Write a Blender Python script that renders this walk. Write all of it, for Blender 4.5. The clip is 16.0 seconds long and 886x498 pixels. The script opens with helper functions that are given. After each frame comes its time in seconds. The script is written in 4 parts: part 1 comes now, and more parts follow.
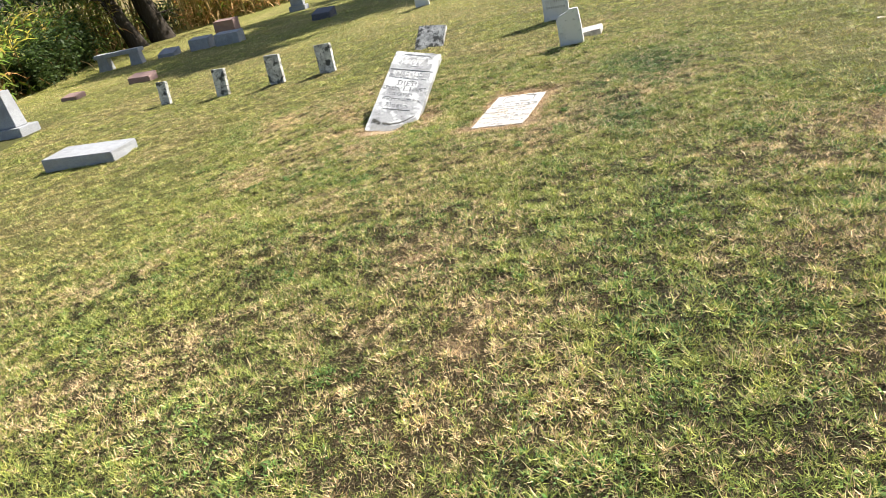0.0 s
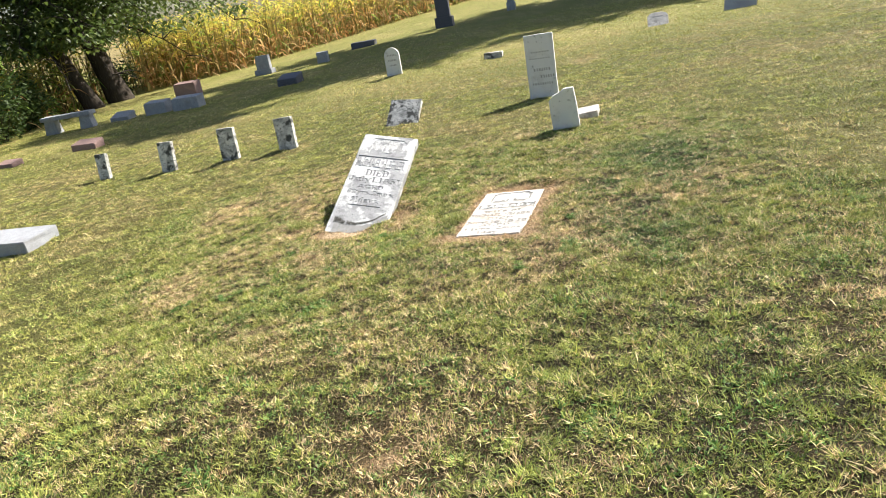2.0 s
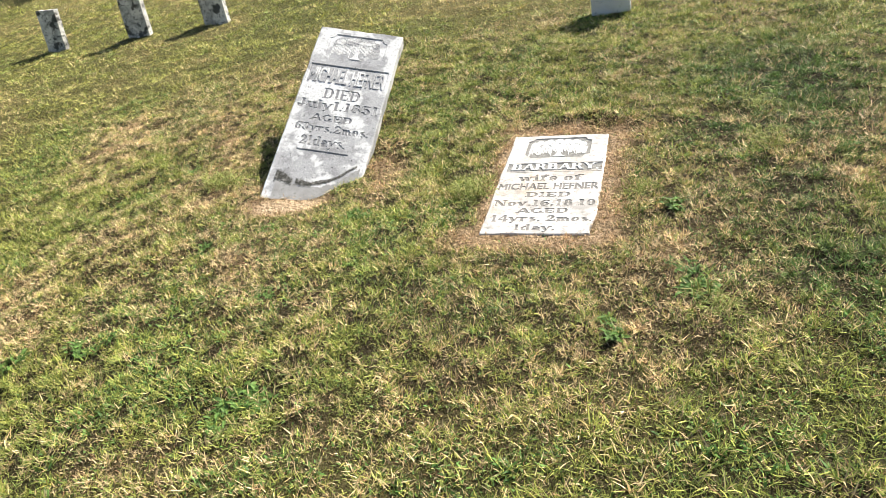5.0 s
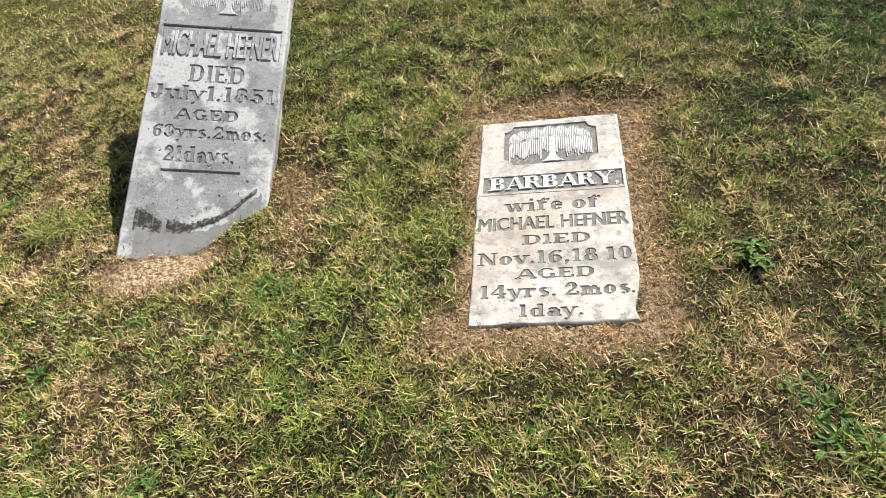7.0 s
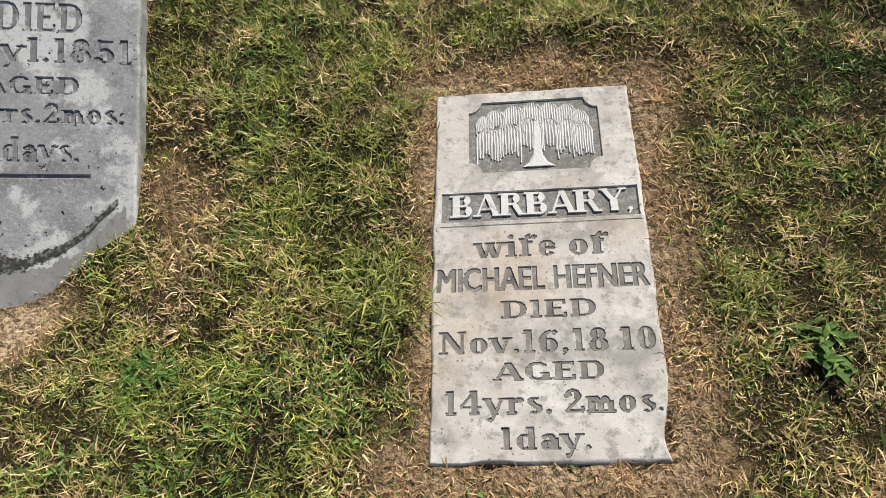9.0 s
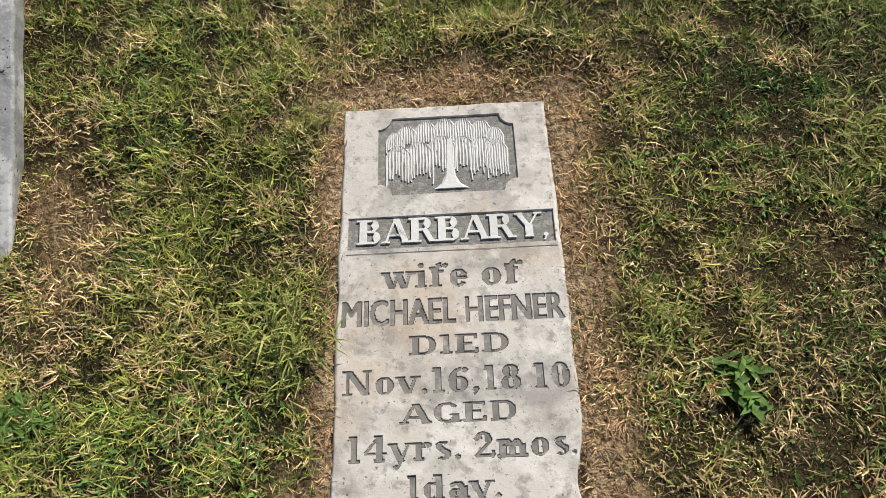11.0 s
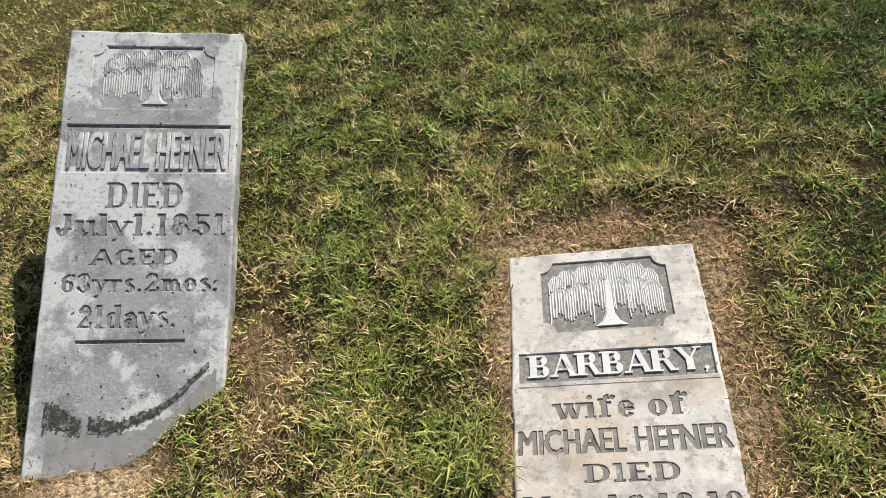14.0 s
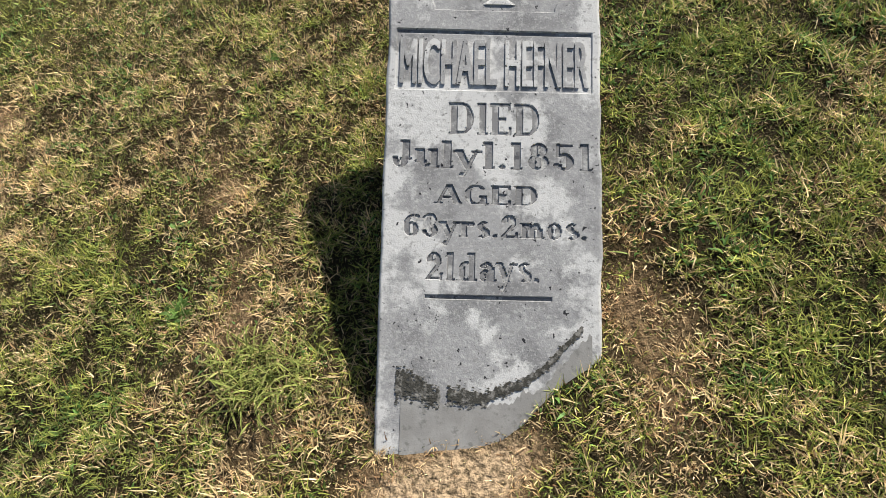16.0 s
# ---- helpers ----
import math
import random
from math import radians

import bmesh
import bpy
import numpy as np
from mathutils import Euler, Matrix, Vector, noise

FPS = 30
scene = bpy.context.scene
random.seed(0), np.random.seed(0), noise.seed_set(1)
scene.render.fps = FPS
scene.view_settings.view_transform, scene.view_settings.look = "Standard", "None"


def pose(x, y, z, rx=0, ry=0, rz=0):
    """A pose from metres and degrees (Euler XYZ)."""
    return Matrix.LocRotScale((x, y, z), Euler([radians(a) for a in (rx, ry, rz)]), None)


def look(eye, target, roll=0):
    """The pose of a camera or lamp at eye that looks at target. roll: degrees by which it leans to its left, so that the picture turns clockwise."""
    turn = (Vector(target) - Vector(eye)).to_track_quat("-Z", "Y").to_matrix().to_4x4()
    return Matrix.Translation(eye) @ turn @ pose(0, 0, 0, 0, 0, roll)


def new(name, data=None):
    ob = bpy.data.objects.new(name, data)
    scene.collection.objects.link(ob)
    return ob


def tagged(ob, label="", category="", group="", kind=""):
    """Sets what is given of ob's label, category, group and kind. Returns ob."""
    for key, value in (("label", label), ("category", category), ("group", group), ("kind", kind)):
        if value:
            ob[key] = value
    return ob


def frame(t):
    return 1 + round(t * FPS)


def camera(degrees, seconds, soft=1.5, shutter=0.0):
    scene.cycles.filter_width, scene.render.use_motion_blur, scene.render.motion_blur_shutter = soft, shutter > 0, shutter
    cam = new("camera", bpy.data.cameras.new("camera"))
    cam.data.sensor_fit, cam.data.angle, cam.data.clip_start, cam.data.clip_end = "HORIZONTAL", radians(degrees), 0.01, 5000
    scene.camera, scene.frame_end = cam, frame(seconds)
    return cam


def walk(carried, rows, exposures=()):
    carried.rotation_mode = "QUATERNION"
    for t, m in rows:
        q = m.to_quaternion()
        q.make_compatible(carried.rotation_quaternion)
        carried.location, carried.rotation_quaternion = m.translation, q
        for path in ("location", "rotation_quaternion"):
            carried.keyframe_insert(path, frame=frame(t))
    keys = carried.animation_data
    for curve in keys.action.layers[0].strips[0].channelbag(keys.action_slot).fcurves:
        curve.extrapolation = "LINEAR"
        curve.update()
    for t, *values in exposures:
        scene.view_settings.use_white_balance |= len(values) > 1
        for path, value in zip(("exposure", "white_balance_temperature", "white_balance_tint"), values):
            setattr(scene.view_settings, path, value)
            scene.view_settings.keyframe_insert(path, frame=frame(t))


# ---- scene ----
cam = camera(61.4, 16.0, soft=0.5)
METRES, EYE, TILT, LEAN, TURN = 7.6, 1.69, -24.0, 11.0, 0.0
ROWS = [
    (0.0, 0.0, 0.0, 0.0, 0.0, 0.0, -0.0),
    (0.5, 0.0069, 0.044, 0.0186, -3.41, 1.93, 0.75),
    (1.0, 0.0067, 0.0747, 0.0371, -4.09, 3.53, 0.03),
    (1.5, -0.0112, 0.1191, 0.0541, -3.85, 4.74, -0.12),
    (2.0, -0.009, 0.1668, 0.0722, -2.49, 4.51, -0.52),
    (2.5, -0.0209, 0.2126, 0.0894, -0.72, 4.25, -1.67),
    (3.0, -0.0209, 0.2605, 0.109, 0.38, 3.4, -2.31),
    (5.5, -0.0368, 0.4945, 0.1967, -8.26, -9.84, -0.2),
    (6.0, -0.0448, 0.5412, 0.2148, -10.76, -12.38, 0.87),
    (6.5, -0.0353, 0.5816, 0.2323, -12.28, -14.85, 2.79),
    (7.0, -0.0303, 0.6144, 0.2474, -14.07, -17.8, 3.6),
    (7.5, -0.0335, 0.6556, 0.2612, -16.31, -21.47, 4.0),
    (8.0, -0.0183, 0.6752, 0.2738, -17.05, -24.99, 4.23),
    (8.5, -0.0179, 0.7027, 0.2826, -18.12, -29.01, 2.82),
    (9.0, 0.0001, 0.7283, 0.2874, -18.94, -32.99, 2.76),
    (9.5, 0.0154, 0.7394, 0.2892, -20.42, -35.06, 2.0),
    (12.0, 0.0149, 0.7419, 0.2914, -23.71, -33.46, 1.01),
    (12.5, 0.0141, 0.7383, 0.2928, -23.9, -31.77, 1.78),
    (13.0, 0.0158, 0.7338, 0.2958, -23.16, -27.34, 3.74),
    (13.5, 0.0143, 0.7252, 0.3051, -21.43, -22.01, 6.47),
    (14.0, -0.008, 0.7285, 0.3034, -16.17, -23.47, 5.51),
    (14.5, -0.0518, 0.7437, 0.2965, -9.63, -27.12, 4.31),
    (15.0, -0.0618, 0.7645, 0.2992, -7.07, -29.74, 4.67),
    (15.5, -0.0745, 0.7856, 0.3036, -8.36, -29.74, 5.52),
    (16.0, -0.0957, 0.8005, 0.3017, -10.78, -29.68, 5.9),
]
walk(cam, [(t, pose(0, 0, EYE, TILT, LEAN, TURN) @ pose(METRES * x, METRES * y, METRES * z, 90 + pitch, roll, yaw)) for t, x, y, z, yaw, pitch, roll in ROWS],
     exposures=((0.0, 1.3), (3.2, 1.3), (5.5, 1.0), (7.0, 0.65), (8.5, 0.25), (9.5, 0.12), (12.5, 0.2), (14.0, 0.35), (16.0, 0.35)))

# ---- world and sun ----
SUN_AZ, SUN_EL = 37.5, 42.0          # degrees from +x towards +y; above the horizon
to_sun = Vector((math.cos(radians(SUN_AZ)) * math.cos(radians(SUN_EL)), math.sin(radians(SUN_AZ)) * math.cos(radians(SUN_EL)), math.sin(radians(SUN_EL))))
world = bpy.data.worlds.new("sky")
scene.world = world
world.use_nodes = True
wn = world.node_tree.nodes
sky = wn.new("ShaderNodeTexSky")
sky.sky_type = "NISHITA"
sky.sun_disc = False
sky.sun_elevation = radians(SUN_EL)
sky.sun_rotation = radians(90 - SUN_AZ)
sky.dust_density = 1.5
wn["Background"].inputs["Strength"].default_value = 0.06
world.node_tree.links.new(sky.outputs["Color"], wn["Background"].inputs["Color"])
sun = new("sun", bpy.data.lights.new("sun", "SUN"))
sun.data.energy = 5.0
sun.data.angle = radians(0.53)
sun.data.color = (1.0, 0.95, 0.86)
sun.matrix_world = look(to_sun * 60, (0, 0, 0))

# ---- materials ----
def rgba(c):
    return (c[0], c[1], c[2], 1.0)


def material(name, base, layers=(), rough=0.85, bumps=(), attribute="", island=0.0, spec=0.3, translucent=0.0, pieces=False):
    """layers: (colour, scale, low, high, detail[, stretch]) mixed over the base where a noise lies between low and high; bumps: (scale, strength, distance)."""
    m = bpy.data.materials.new(name)
    m.use_nodes = True
    n, l = m.node_tree.nodes, m.node_tree.links
    bsdf = n["Principled BSDF"]
    bsdf.inputs["Roughness"].default_value = rough
    bsdf.inputs["Specular IOR Level"].default_value = spec
    tc = n.new("ShaderNodeTexCoord")
    co = tc.outputs["Object"]
    if pieces:
        info, mul, add = n.new("ShaderNodeObjectInfo"), n.new("ShaderNodeMath"), n.new("ShaderNodeVectorMath")
        mul.operation, add.operation = "MULTIPLY", "ADD"
        mul.inputs[1].default_value = 37.0
        l.new(info.outputs["Random"], mul.inputs[0])
        l.new(co, add.inputs[0])
        l.new(mul.outputs[0], add.inputs[1])
        co = add.outputs[0]
    if attribute:
        at = n.new("ShaderNodeAttribute")
        at.attribute_name = attribute
        col = at.outputs["Color"]
    else:
        rg = n.new("ShaderNodeRGB")
        rg.outputs[0].default_value = rgba(base)
        col = rg.outputs[0]
    for c, scale, lo, hi, detail, *rest in layers:
        tex, ramp, mix = n.new("ShaderNodeTexNoise"), n.new("ShaderNodeMapRange"), n.new("ShaderNodeMix")
        mix.data_type = "RGBA"
        tex.inputs["Scale"].default_value = scale
        tex.inputs["Detail"].default_value = detail
        tex.inputs["Roughness"].default_value = 0.65
        src = co
        if rest:
            mp = n.new("ShaderNodeMapping")
            mp.inputs["Scale"].default_value = rest[0]
            l.new(co, mp.inputs["Vector"])
            src = mp.outputs["Vector"]
        l.new(src, tex.inputs["Vector"])
        ramp.inputs["From Min"].default_value, ramp.inputs["From Max"].default_value = lo, hi
        ramp.inputs["To Max"].default_value = rest[1] if len(rest) > 1 else 1.0
        l.new(tex.outputs["Fac"], ramp.inputs["Value"])
        l.new(ramp.outputs["Result"], mix.inputs["Factor"])
        l.new(col, mix.inputs["A"])
        mix.inputs["B"].default_value = rgba(c)
        col = mix.outputs["Result"]
    if island:
        geo, hsv, mr = n.new("ShaderNodeNewGeometry"), n.new("ShaderNodeHueSaturation"), n.new("ShaderNodeMapRange")
        mr.inputs["To Min"].default_value, mr.inputs["To Max"].default_value = 1 - island, 1 + island
        l.new(geo.outputs["Random Per Island"], mr.inputs["Value"])
        l.new(mr.outputs["Result"], hsv.inputs["Value"])
        l.new(col, hsv.inputs["Color"])
        col = hsv.outputs["Color"]
    l.new(col, bsdf.inputs["Base Color"])
    last = None
    for scale, strength, dist in bumps:
        tex, bump = n.new("ShaderNodeTexNoise"), n.new("ShaderNodeBump")
        tex.inputs["Scale"].default_value = scale
        tex.inputs["Detail"].default_value = 5
        bump.inputs["Strength"].default_value = strength
        bump.inputs["Distance"].default_value = dist
        l.new(co, tex.inputs["Vector"])
        l.new(tex.outputs["Fac"], bump.inputs["Height"])
        if last:
            l.new(last, bump.inputs["Normal"])
        last = bump.outputs["Normal"]
    if last:
        l.new(last, bsdf.inputs["Normal"])
    if translucent:
        tr, ms = n.new("ShaderNodeBsdfTranslucent"), n.new("ShaderNodeMixShader")
        ms.inputs["Fac"].default_value = translucent
        l.new(col, tr.inputs["Color"])
        l.new(bsdf.outputs[0], ms.inputs[1])
        l.new(tr.outputs[0], ms.inputs[2])
        l.new(ms.outputs[0], n["Material Output"].inputs["Surface"])
    return m


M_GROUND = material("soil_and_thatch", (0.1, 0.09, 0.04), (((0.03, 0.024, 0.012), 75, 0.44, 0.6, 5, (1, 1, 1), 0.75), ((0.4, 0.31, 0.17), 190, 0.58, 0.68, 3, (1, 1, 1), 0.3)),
                    0.95, ((45, 0.8, 0.03), (220, 0.6, 0.008)), "earth", spec=0.1)
M_GRASS = material("grass_blades", (0.1, 0.15, 0.03), (), 0.55, (), "tint", island=0.4, spec=0.25, translucent=0.15)
M_WEED = material("weed_leaf", (0.12, 0.21, 0.045), (((0.08, 0.15, 0.035), 30, 0.45, 0.6, 3),), 0.6, (), island=0.4, spec=0.2, translucent=0.2)
M_TUFT = material("coarse_grass", (0.26, 0.3, 0.075), (((0.42, 0.36, 0.15), 30, 0.5, 0.62, 3),), 0.6, (), island=0.45, spec=0.2, translucent=0.2)
M_MARBLE = material("weathered_marble", (0.55, 0.515, 0.475), (
    ((0.29, 0.275, 0.255), 6, 0.48, 0.62, 10, (1, 1, 1), 0.8), ((0.66, 0.63, 0.59), 11, 0.51, 0.6, 8, (1, 1, 1), 0.8), ((0.22, 0.21, 0.195), 34, 0.53, 0.64, 9, (1, 1, 1), 0.65),
    ((0.46, 0.35, 0.24), 3.2, 0.53, 0.68, 6, (1, 1, 1), 0.5), ((0.08, 0.08, 0.075), 130, 0.63, 0.69, 3, (1, 1, 1), 0.8)),
    0.8, ((300, 0.25, 0.002), (30, 0.25, 0.005)), spec=0.25, pieces=True)
M_WHITE = material("clean_marble", (0.64, 0.635, 0.62), (((0.45, 0.43, 0.4), 7, 0.52, 0.7, 8, (1, 1, 1), 0.6), ((0.1, 0.1, 0.09), 22, 0.62, 0.68, 6, (1, 1, 1), 0.7)),
                   0.8, ((120, 0.4, 0.004),), spec=0.25, pieces=True)
M_GREY_MARBLE = material("greyed_marble", (0.34, 0.34, 0.345), (
    ((0.2, 0.2, 0.205), 7, 0.5, 0.6, 12, (1, 1, 1), 0.8), ((0.61, 0.61, 0.605), 5, 0.46, 0.51, 15, (1, 1, 1), 0.92), ((0.55, 0.55, 0.54), 120, 0.52, 0.6, 6, (1, 1, 1), 0.4),
    ((0.27, 0.27, 0.265), 75, 0.55, 0.64, 7, (1, 1, 1), 0.7), ((0.03, 0.03, 0.035), 70, 0.67, 0.71, 2)),
    0.85, ((320, 0.3, 0.002), (40, 0.2, 0.005)), spec=0.2, pieces=True)
M_LICHEN = material("lichened_marble", (0.68, 0.66, 0.62), (
    ((0.34, 0.33, 0.31), 9, 0.42, 0.58, 8), ((0.04, 0.04, 0.036), 7, 0.53, 0.58, 12, (1, 1, 1), 0.92), ((0.06, 0.06, 0.055), 45, 0.54, 0.62, 7, (1, 1, 1), 0.8)),
    0.9, ((120, 0.5, 0.005),), spec=0.2, pieces=True)
M_CUT = material("dirt_in_letters", (0.21, 0.2, 0.185), (((0.42, 0.4, 0.37), 50, 0.5, 0.68, 6), ((0.06, 0.06, 0.055), 25, 0.5, 0.7, 4)), 0.95, ((200, 0.4, 0.003),), spec=0.15)
M_SUNK = material("stippled_sunk_panel", (0.2, 0.195, 0.18), (((0.32, 0.31, 0.29), 90, 0.48, 0.62, 6), ((0.1, 0.1, 0.09), 200, 0.55, 0.7, 3)), 0.95, ((260, 0.6, 0.003),), spec=0.15)
M_WORN_CUT = material("grimy_worn_letters", (0.22, 0.22, 0.225), (((0.45, 0.45, 0.44), 22, 0.5, 0.6, 8), ((0.1, 0.1, 0.11), 40, 0.55, 0.66, 5)), 0.95, ((200, 0.4, 0.003),), spec=0.15)
M_DAMP = material("damp_soil_stain", (0.28, 0.275, 0.265), (((0.36, 0.355, 0.345), 14, 0.45, 0.66, 9), ((0.2, 0.2, 0.19), 60, 0.54, 0.66, 7)), 0.95, ((300, 0.2, 0.002),), spec=0.1)
M_BLACKENED = material("black_lichen_crust", (0.07, 0.068, 0.06), (((0.28, 0.27, 0.25), 60, 0.5, 0.62, 8),), 0.95, ((180, 0.5, 0.003),), spec=0.1)
M_GRANITE = material("grey_granite", (0.36, 0.37, 0.39), (((0.2, 0.2, 0.22), 130, 0.5, 0.62, 4), ((0.5, 0.5, 0.5), 200, 0.58, 0.68, 3), ((0.26, 0.26, 0.27), 5, 0.45, 0.7, 5)), 0.75, ((70, 0.5, 0.008),), pieces=True)
M_PINK = material("pink_granite", (0.3, 0.19, 0.17), (((0.16, 0.1, 0.09), 120, 0.5, 0.62, 4), ((0.42, 0.33, 0.3), 190, 0.58, 0.68, 3)), 0.7, ((60, 0.5, 0.01),), pieces=True)
M_DARKSTONE = material("dark_granite", (0.1, 0.1, 0.12), (((0.05, 0.05, 0.06), 100, 0.5, 0.62, 4), ((0.2, 0.2, 0.22), 180, 0.6, 0.7, 3)), 0.55, ((60, 0.3, 0.006),), pieces=True)
M_BARK = material("bark", (0.065, 0.053, 0.043), (((0.045, 0.035, 0.028), 14, 0.45, 0.6, 8, (1, 1, 0.18)), ((0.17, 0.15, 0.12), 30, 0.58, 0.7, 6, (1, 1, 0.3))), 0.95, ((22, 1.0, 0.05),), spec=0.1)
M_LEAF = material("tree_leaf", (0.085, 0.125, 0.03), (((0.16, 0.19, 0.04), 1.2, 0.5, 0.7, 3),), 0.5, (), island=0.4, spec=0.35, translucent=0.45)
# leaf colour lowered to hold the shade under the trees
M_SHRUB = material("shaded_shrub_leaf", (0.045, 0.075, 0.018), (((0.08, 0.11, 0.025), 1.5, 0.5, 0.7, 3),), 0.5, (), island=0.4, spec=0.35, translucent=0.3)
M_CORN = material("corn_leaf", (0.3, 0.25, 0.06), (), 0.6, (), "tint", island=0.35, spec=0.3, translucent=0.5)
M_LETTER = material("engraved_dark", (0.27, 0.265, 0.25), (((0.42, 0.41, 0.39), 60, 0.5, 0.65, 4),), 0.95)


# ---- helpers ----
def part(name, bm, mat, parent, label="", matrix=None, smooth=False):
    me = bpy.data.meshes.new(name)
    bm.normal_update()
    bm.to_mesh(me)
    bm.free()
    me.materials.append(mat)
    if smooth:
        me.polygons.foreach_set("use_smooth", [True] * len(me.polygons))
    ob = new(name, me)
    ob.parent = parent
    if matrix is not None:
        ob.matrix_basis = matrix
    if label:
        ob["label"] = label
    return ob


def thing(name, m, label, category, group=""):
    e = new(name)
    e.matrix_basis = m
    e.empty_display_size = 0.1
    return tagged(e, label, category, group)


def value_noise(x, y, scale, seed):
    """Smooth noise from 0 to 1 over arrays of places."""
    rng = np.random.default_rng(seed)
    table = rng.random((256, 256))
    u, v = np.asarray(x) * scale + 91.3, np.asarray(y) * scale + 57.7
    i, j = np.floor(u).astype(int), np.floor(v).astype(int)
    f, g = u - i, v - j
    f, g = f * f * (3 - 2 * f), g * g * (3 - 2 * g)
    a, b = table[i % 256, j % 256], table[(i + 1) % 256, j % 256]
    c, d = table[i % 256, (j + 1) % 256], table[(i + 1) % 256, (j + 1) % 256]
    return (a * (1 - f) + b * f) * (1 - g) + (c * (1 - f) + d * f) * g


def fractal(x, y, scale, seed):
    return (value_noise(x, y, scale, seed) * 0.55 + value_noise(x, y, scale * 2.1, seed + 1) * 0.3 + value_noise(x, y, scale * 4.3, seed + 2) * 0.15)


# The flat tablet: centre, its across and up directions; the leaning tablet: lower left corner and directions
FLAT_C = Vector((0.294, 6.718, 0.006))
FLAT_U = Vector((0.9432, -0.332, 0.015)).normalized()
FLAT_V = (Vector((0.318, 0.948, 0.022)) - FLAT_U * Vector((0.318, 0.948, 0.022)).dot(FLAT_U)).normalized()
LEAN_O = Vector((-1.116, 7.107, -0.035))
LEAN_V = Vector((0.305, 0.855, 0.423)).normalized()
LEAN_U = (Vector((0.44, -0.075, -0.087)) - LEAN_V * Vector((0.44, -0.075, -0.087)).dot(LEAN_V)).normalized()
ROW_YAW = -17.0                      # the way most stones face


def frame_of(o, u, v):
    w = u.cross(v)
    return Matrix(((u.x, v.x, w.x, o.x), (u.y, v.y, w.y, o.y), (u.z, v.z, w.z, o.z), (0, 0, 0, 1)))


def lie(x, y):
    """The smooth lie of the land."""
    x, y = np.asarray(x, float), np.asarray(y, float)
    far = np.clip((np.hypot(x, y) - 45) / 200, 0, 1)
    return 0.025 * np.clip(x, -30, 30) + 0.004 * np.clip(y, -20, 60) - 0.033 - 0.15 * np.tanh(np.maximum(-x - 1, 0) / 4) + far * 2.2


def stone_local(x, y):
    """Coordinates on the flat tablet, from its centre."""
    dx, dy = x - FLAT_C.x, y - FLAT_C.y
    return dx * FLAT_U.x + dy * FLAT_U.y, dx * FLAT_V.x + dy * FLAT_V.y


def lean_local(x, y):
    dx, dy = x - LEAN_O.x, y - LEAN_O.y
    u, v = Vector((LEAN_U.x, LEAN_U.y)).normalized(), Vector((LEAN_V.x, LEAN_V.y)).normalized()
    return dx * u.x + dy * u.y, dx * v.x + dy * v.y


def height(x, y):
    x, y = np.asarray(x, float), np.asarray(y, float)
    near = np.clip(1 - (np.hypot(x, y - 6) - 12) / 10, 0, 1)
    z = lie(x, y) + near * (0.035 * (fractal(x, y, 0.9, 3) - 0.5) + 0.02 * (value_noise(x, y, 6, 9) - 0.5) + 0.022 * (value_noise(x, y, 13, 19) - 0.5))
    a, b = stone_local(x, y)
    d = np.hypot(np.maximum(np.abs(a) - 0.236, 0), np.maximum(np.abs(b) - 0.465, 0))
    w = np.exp(-(d / 0.22) ** 2)
    z = z * (1 - w) + (-0.001 + 0.012 * a + 0.022 * b) * w
    z = z + 0.04 * np.exp(-(((a - 0.18) / 0.24) ** 2 + ((b - 0.69 + 0.25 * np.abs(a - 0.1)) / 0.07) ** 2))     # turf heaped at its head
    z = np.where((np.abs(a) < 0.215) & (np.abs(b) < 0.44), z - 0.03, z)
    c, e = lean_local(x, y)
    w = np.exp(-((np.maximum(np.abs(c - 0.23) - 0.3, 0) / 0.3) ** 2 + (np.maximum(np.abs(e - 0.05) - 0.2, 0) / 0.25) ** 2))
    z = z * (1 - w) + (-0.046 - 0.012 * np.clip(c, -0.3, 0.7)) * w
    z = z - 0.028 * np.exp(-(((c - 0.26) / 0.13) ** 2 + ((e - 0.06) / 0.16) ** 2)) + 0.014 * np.exp(-(((c + 0.02) / 0.07) ** 2 + ((e - 0.02) / 0.08) ** 2))
    return z


def lushness(x, y):
    """Where the turf beside the flat tablet grows greener."""
    a, b = stone_local(x, y)
    return np.clip((a - 0.5 + 0.5 * (fractal(x, y, 2.3, 61) - 0.5)) / 0.3, 0, 1) * np.clip((1.9 - a) / 0.7, 0, 1) * np.clip((1.7 - np.abs(b - 0.3)) / 0.7, 0, 1) * np.clip(fractal(x, y, 3.1, 67) * 2.2 - 0.45, 0, 0.85)


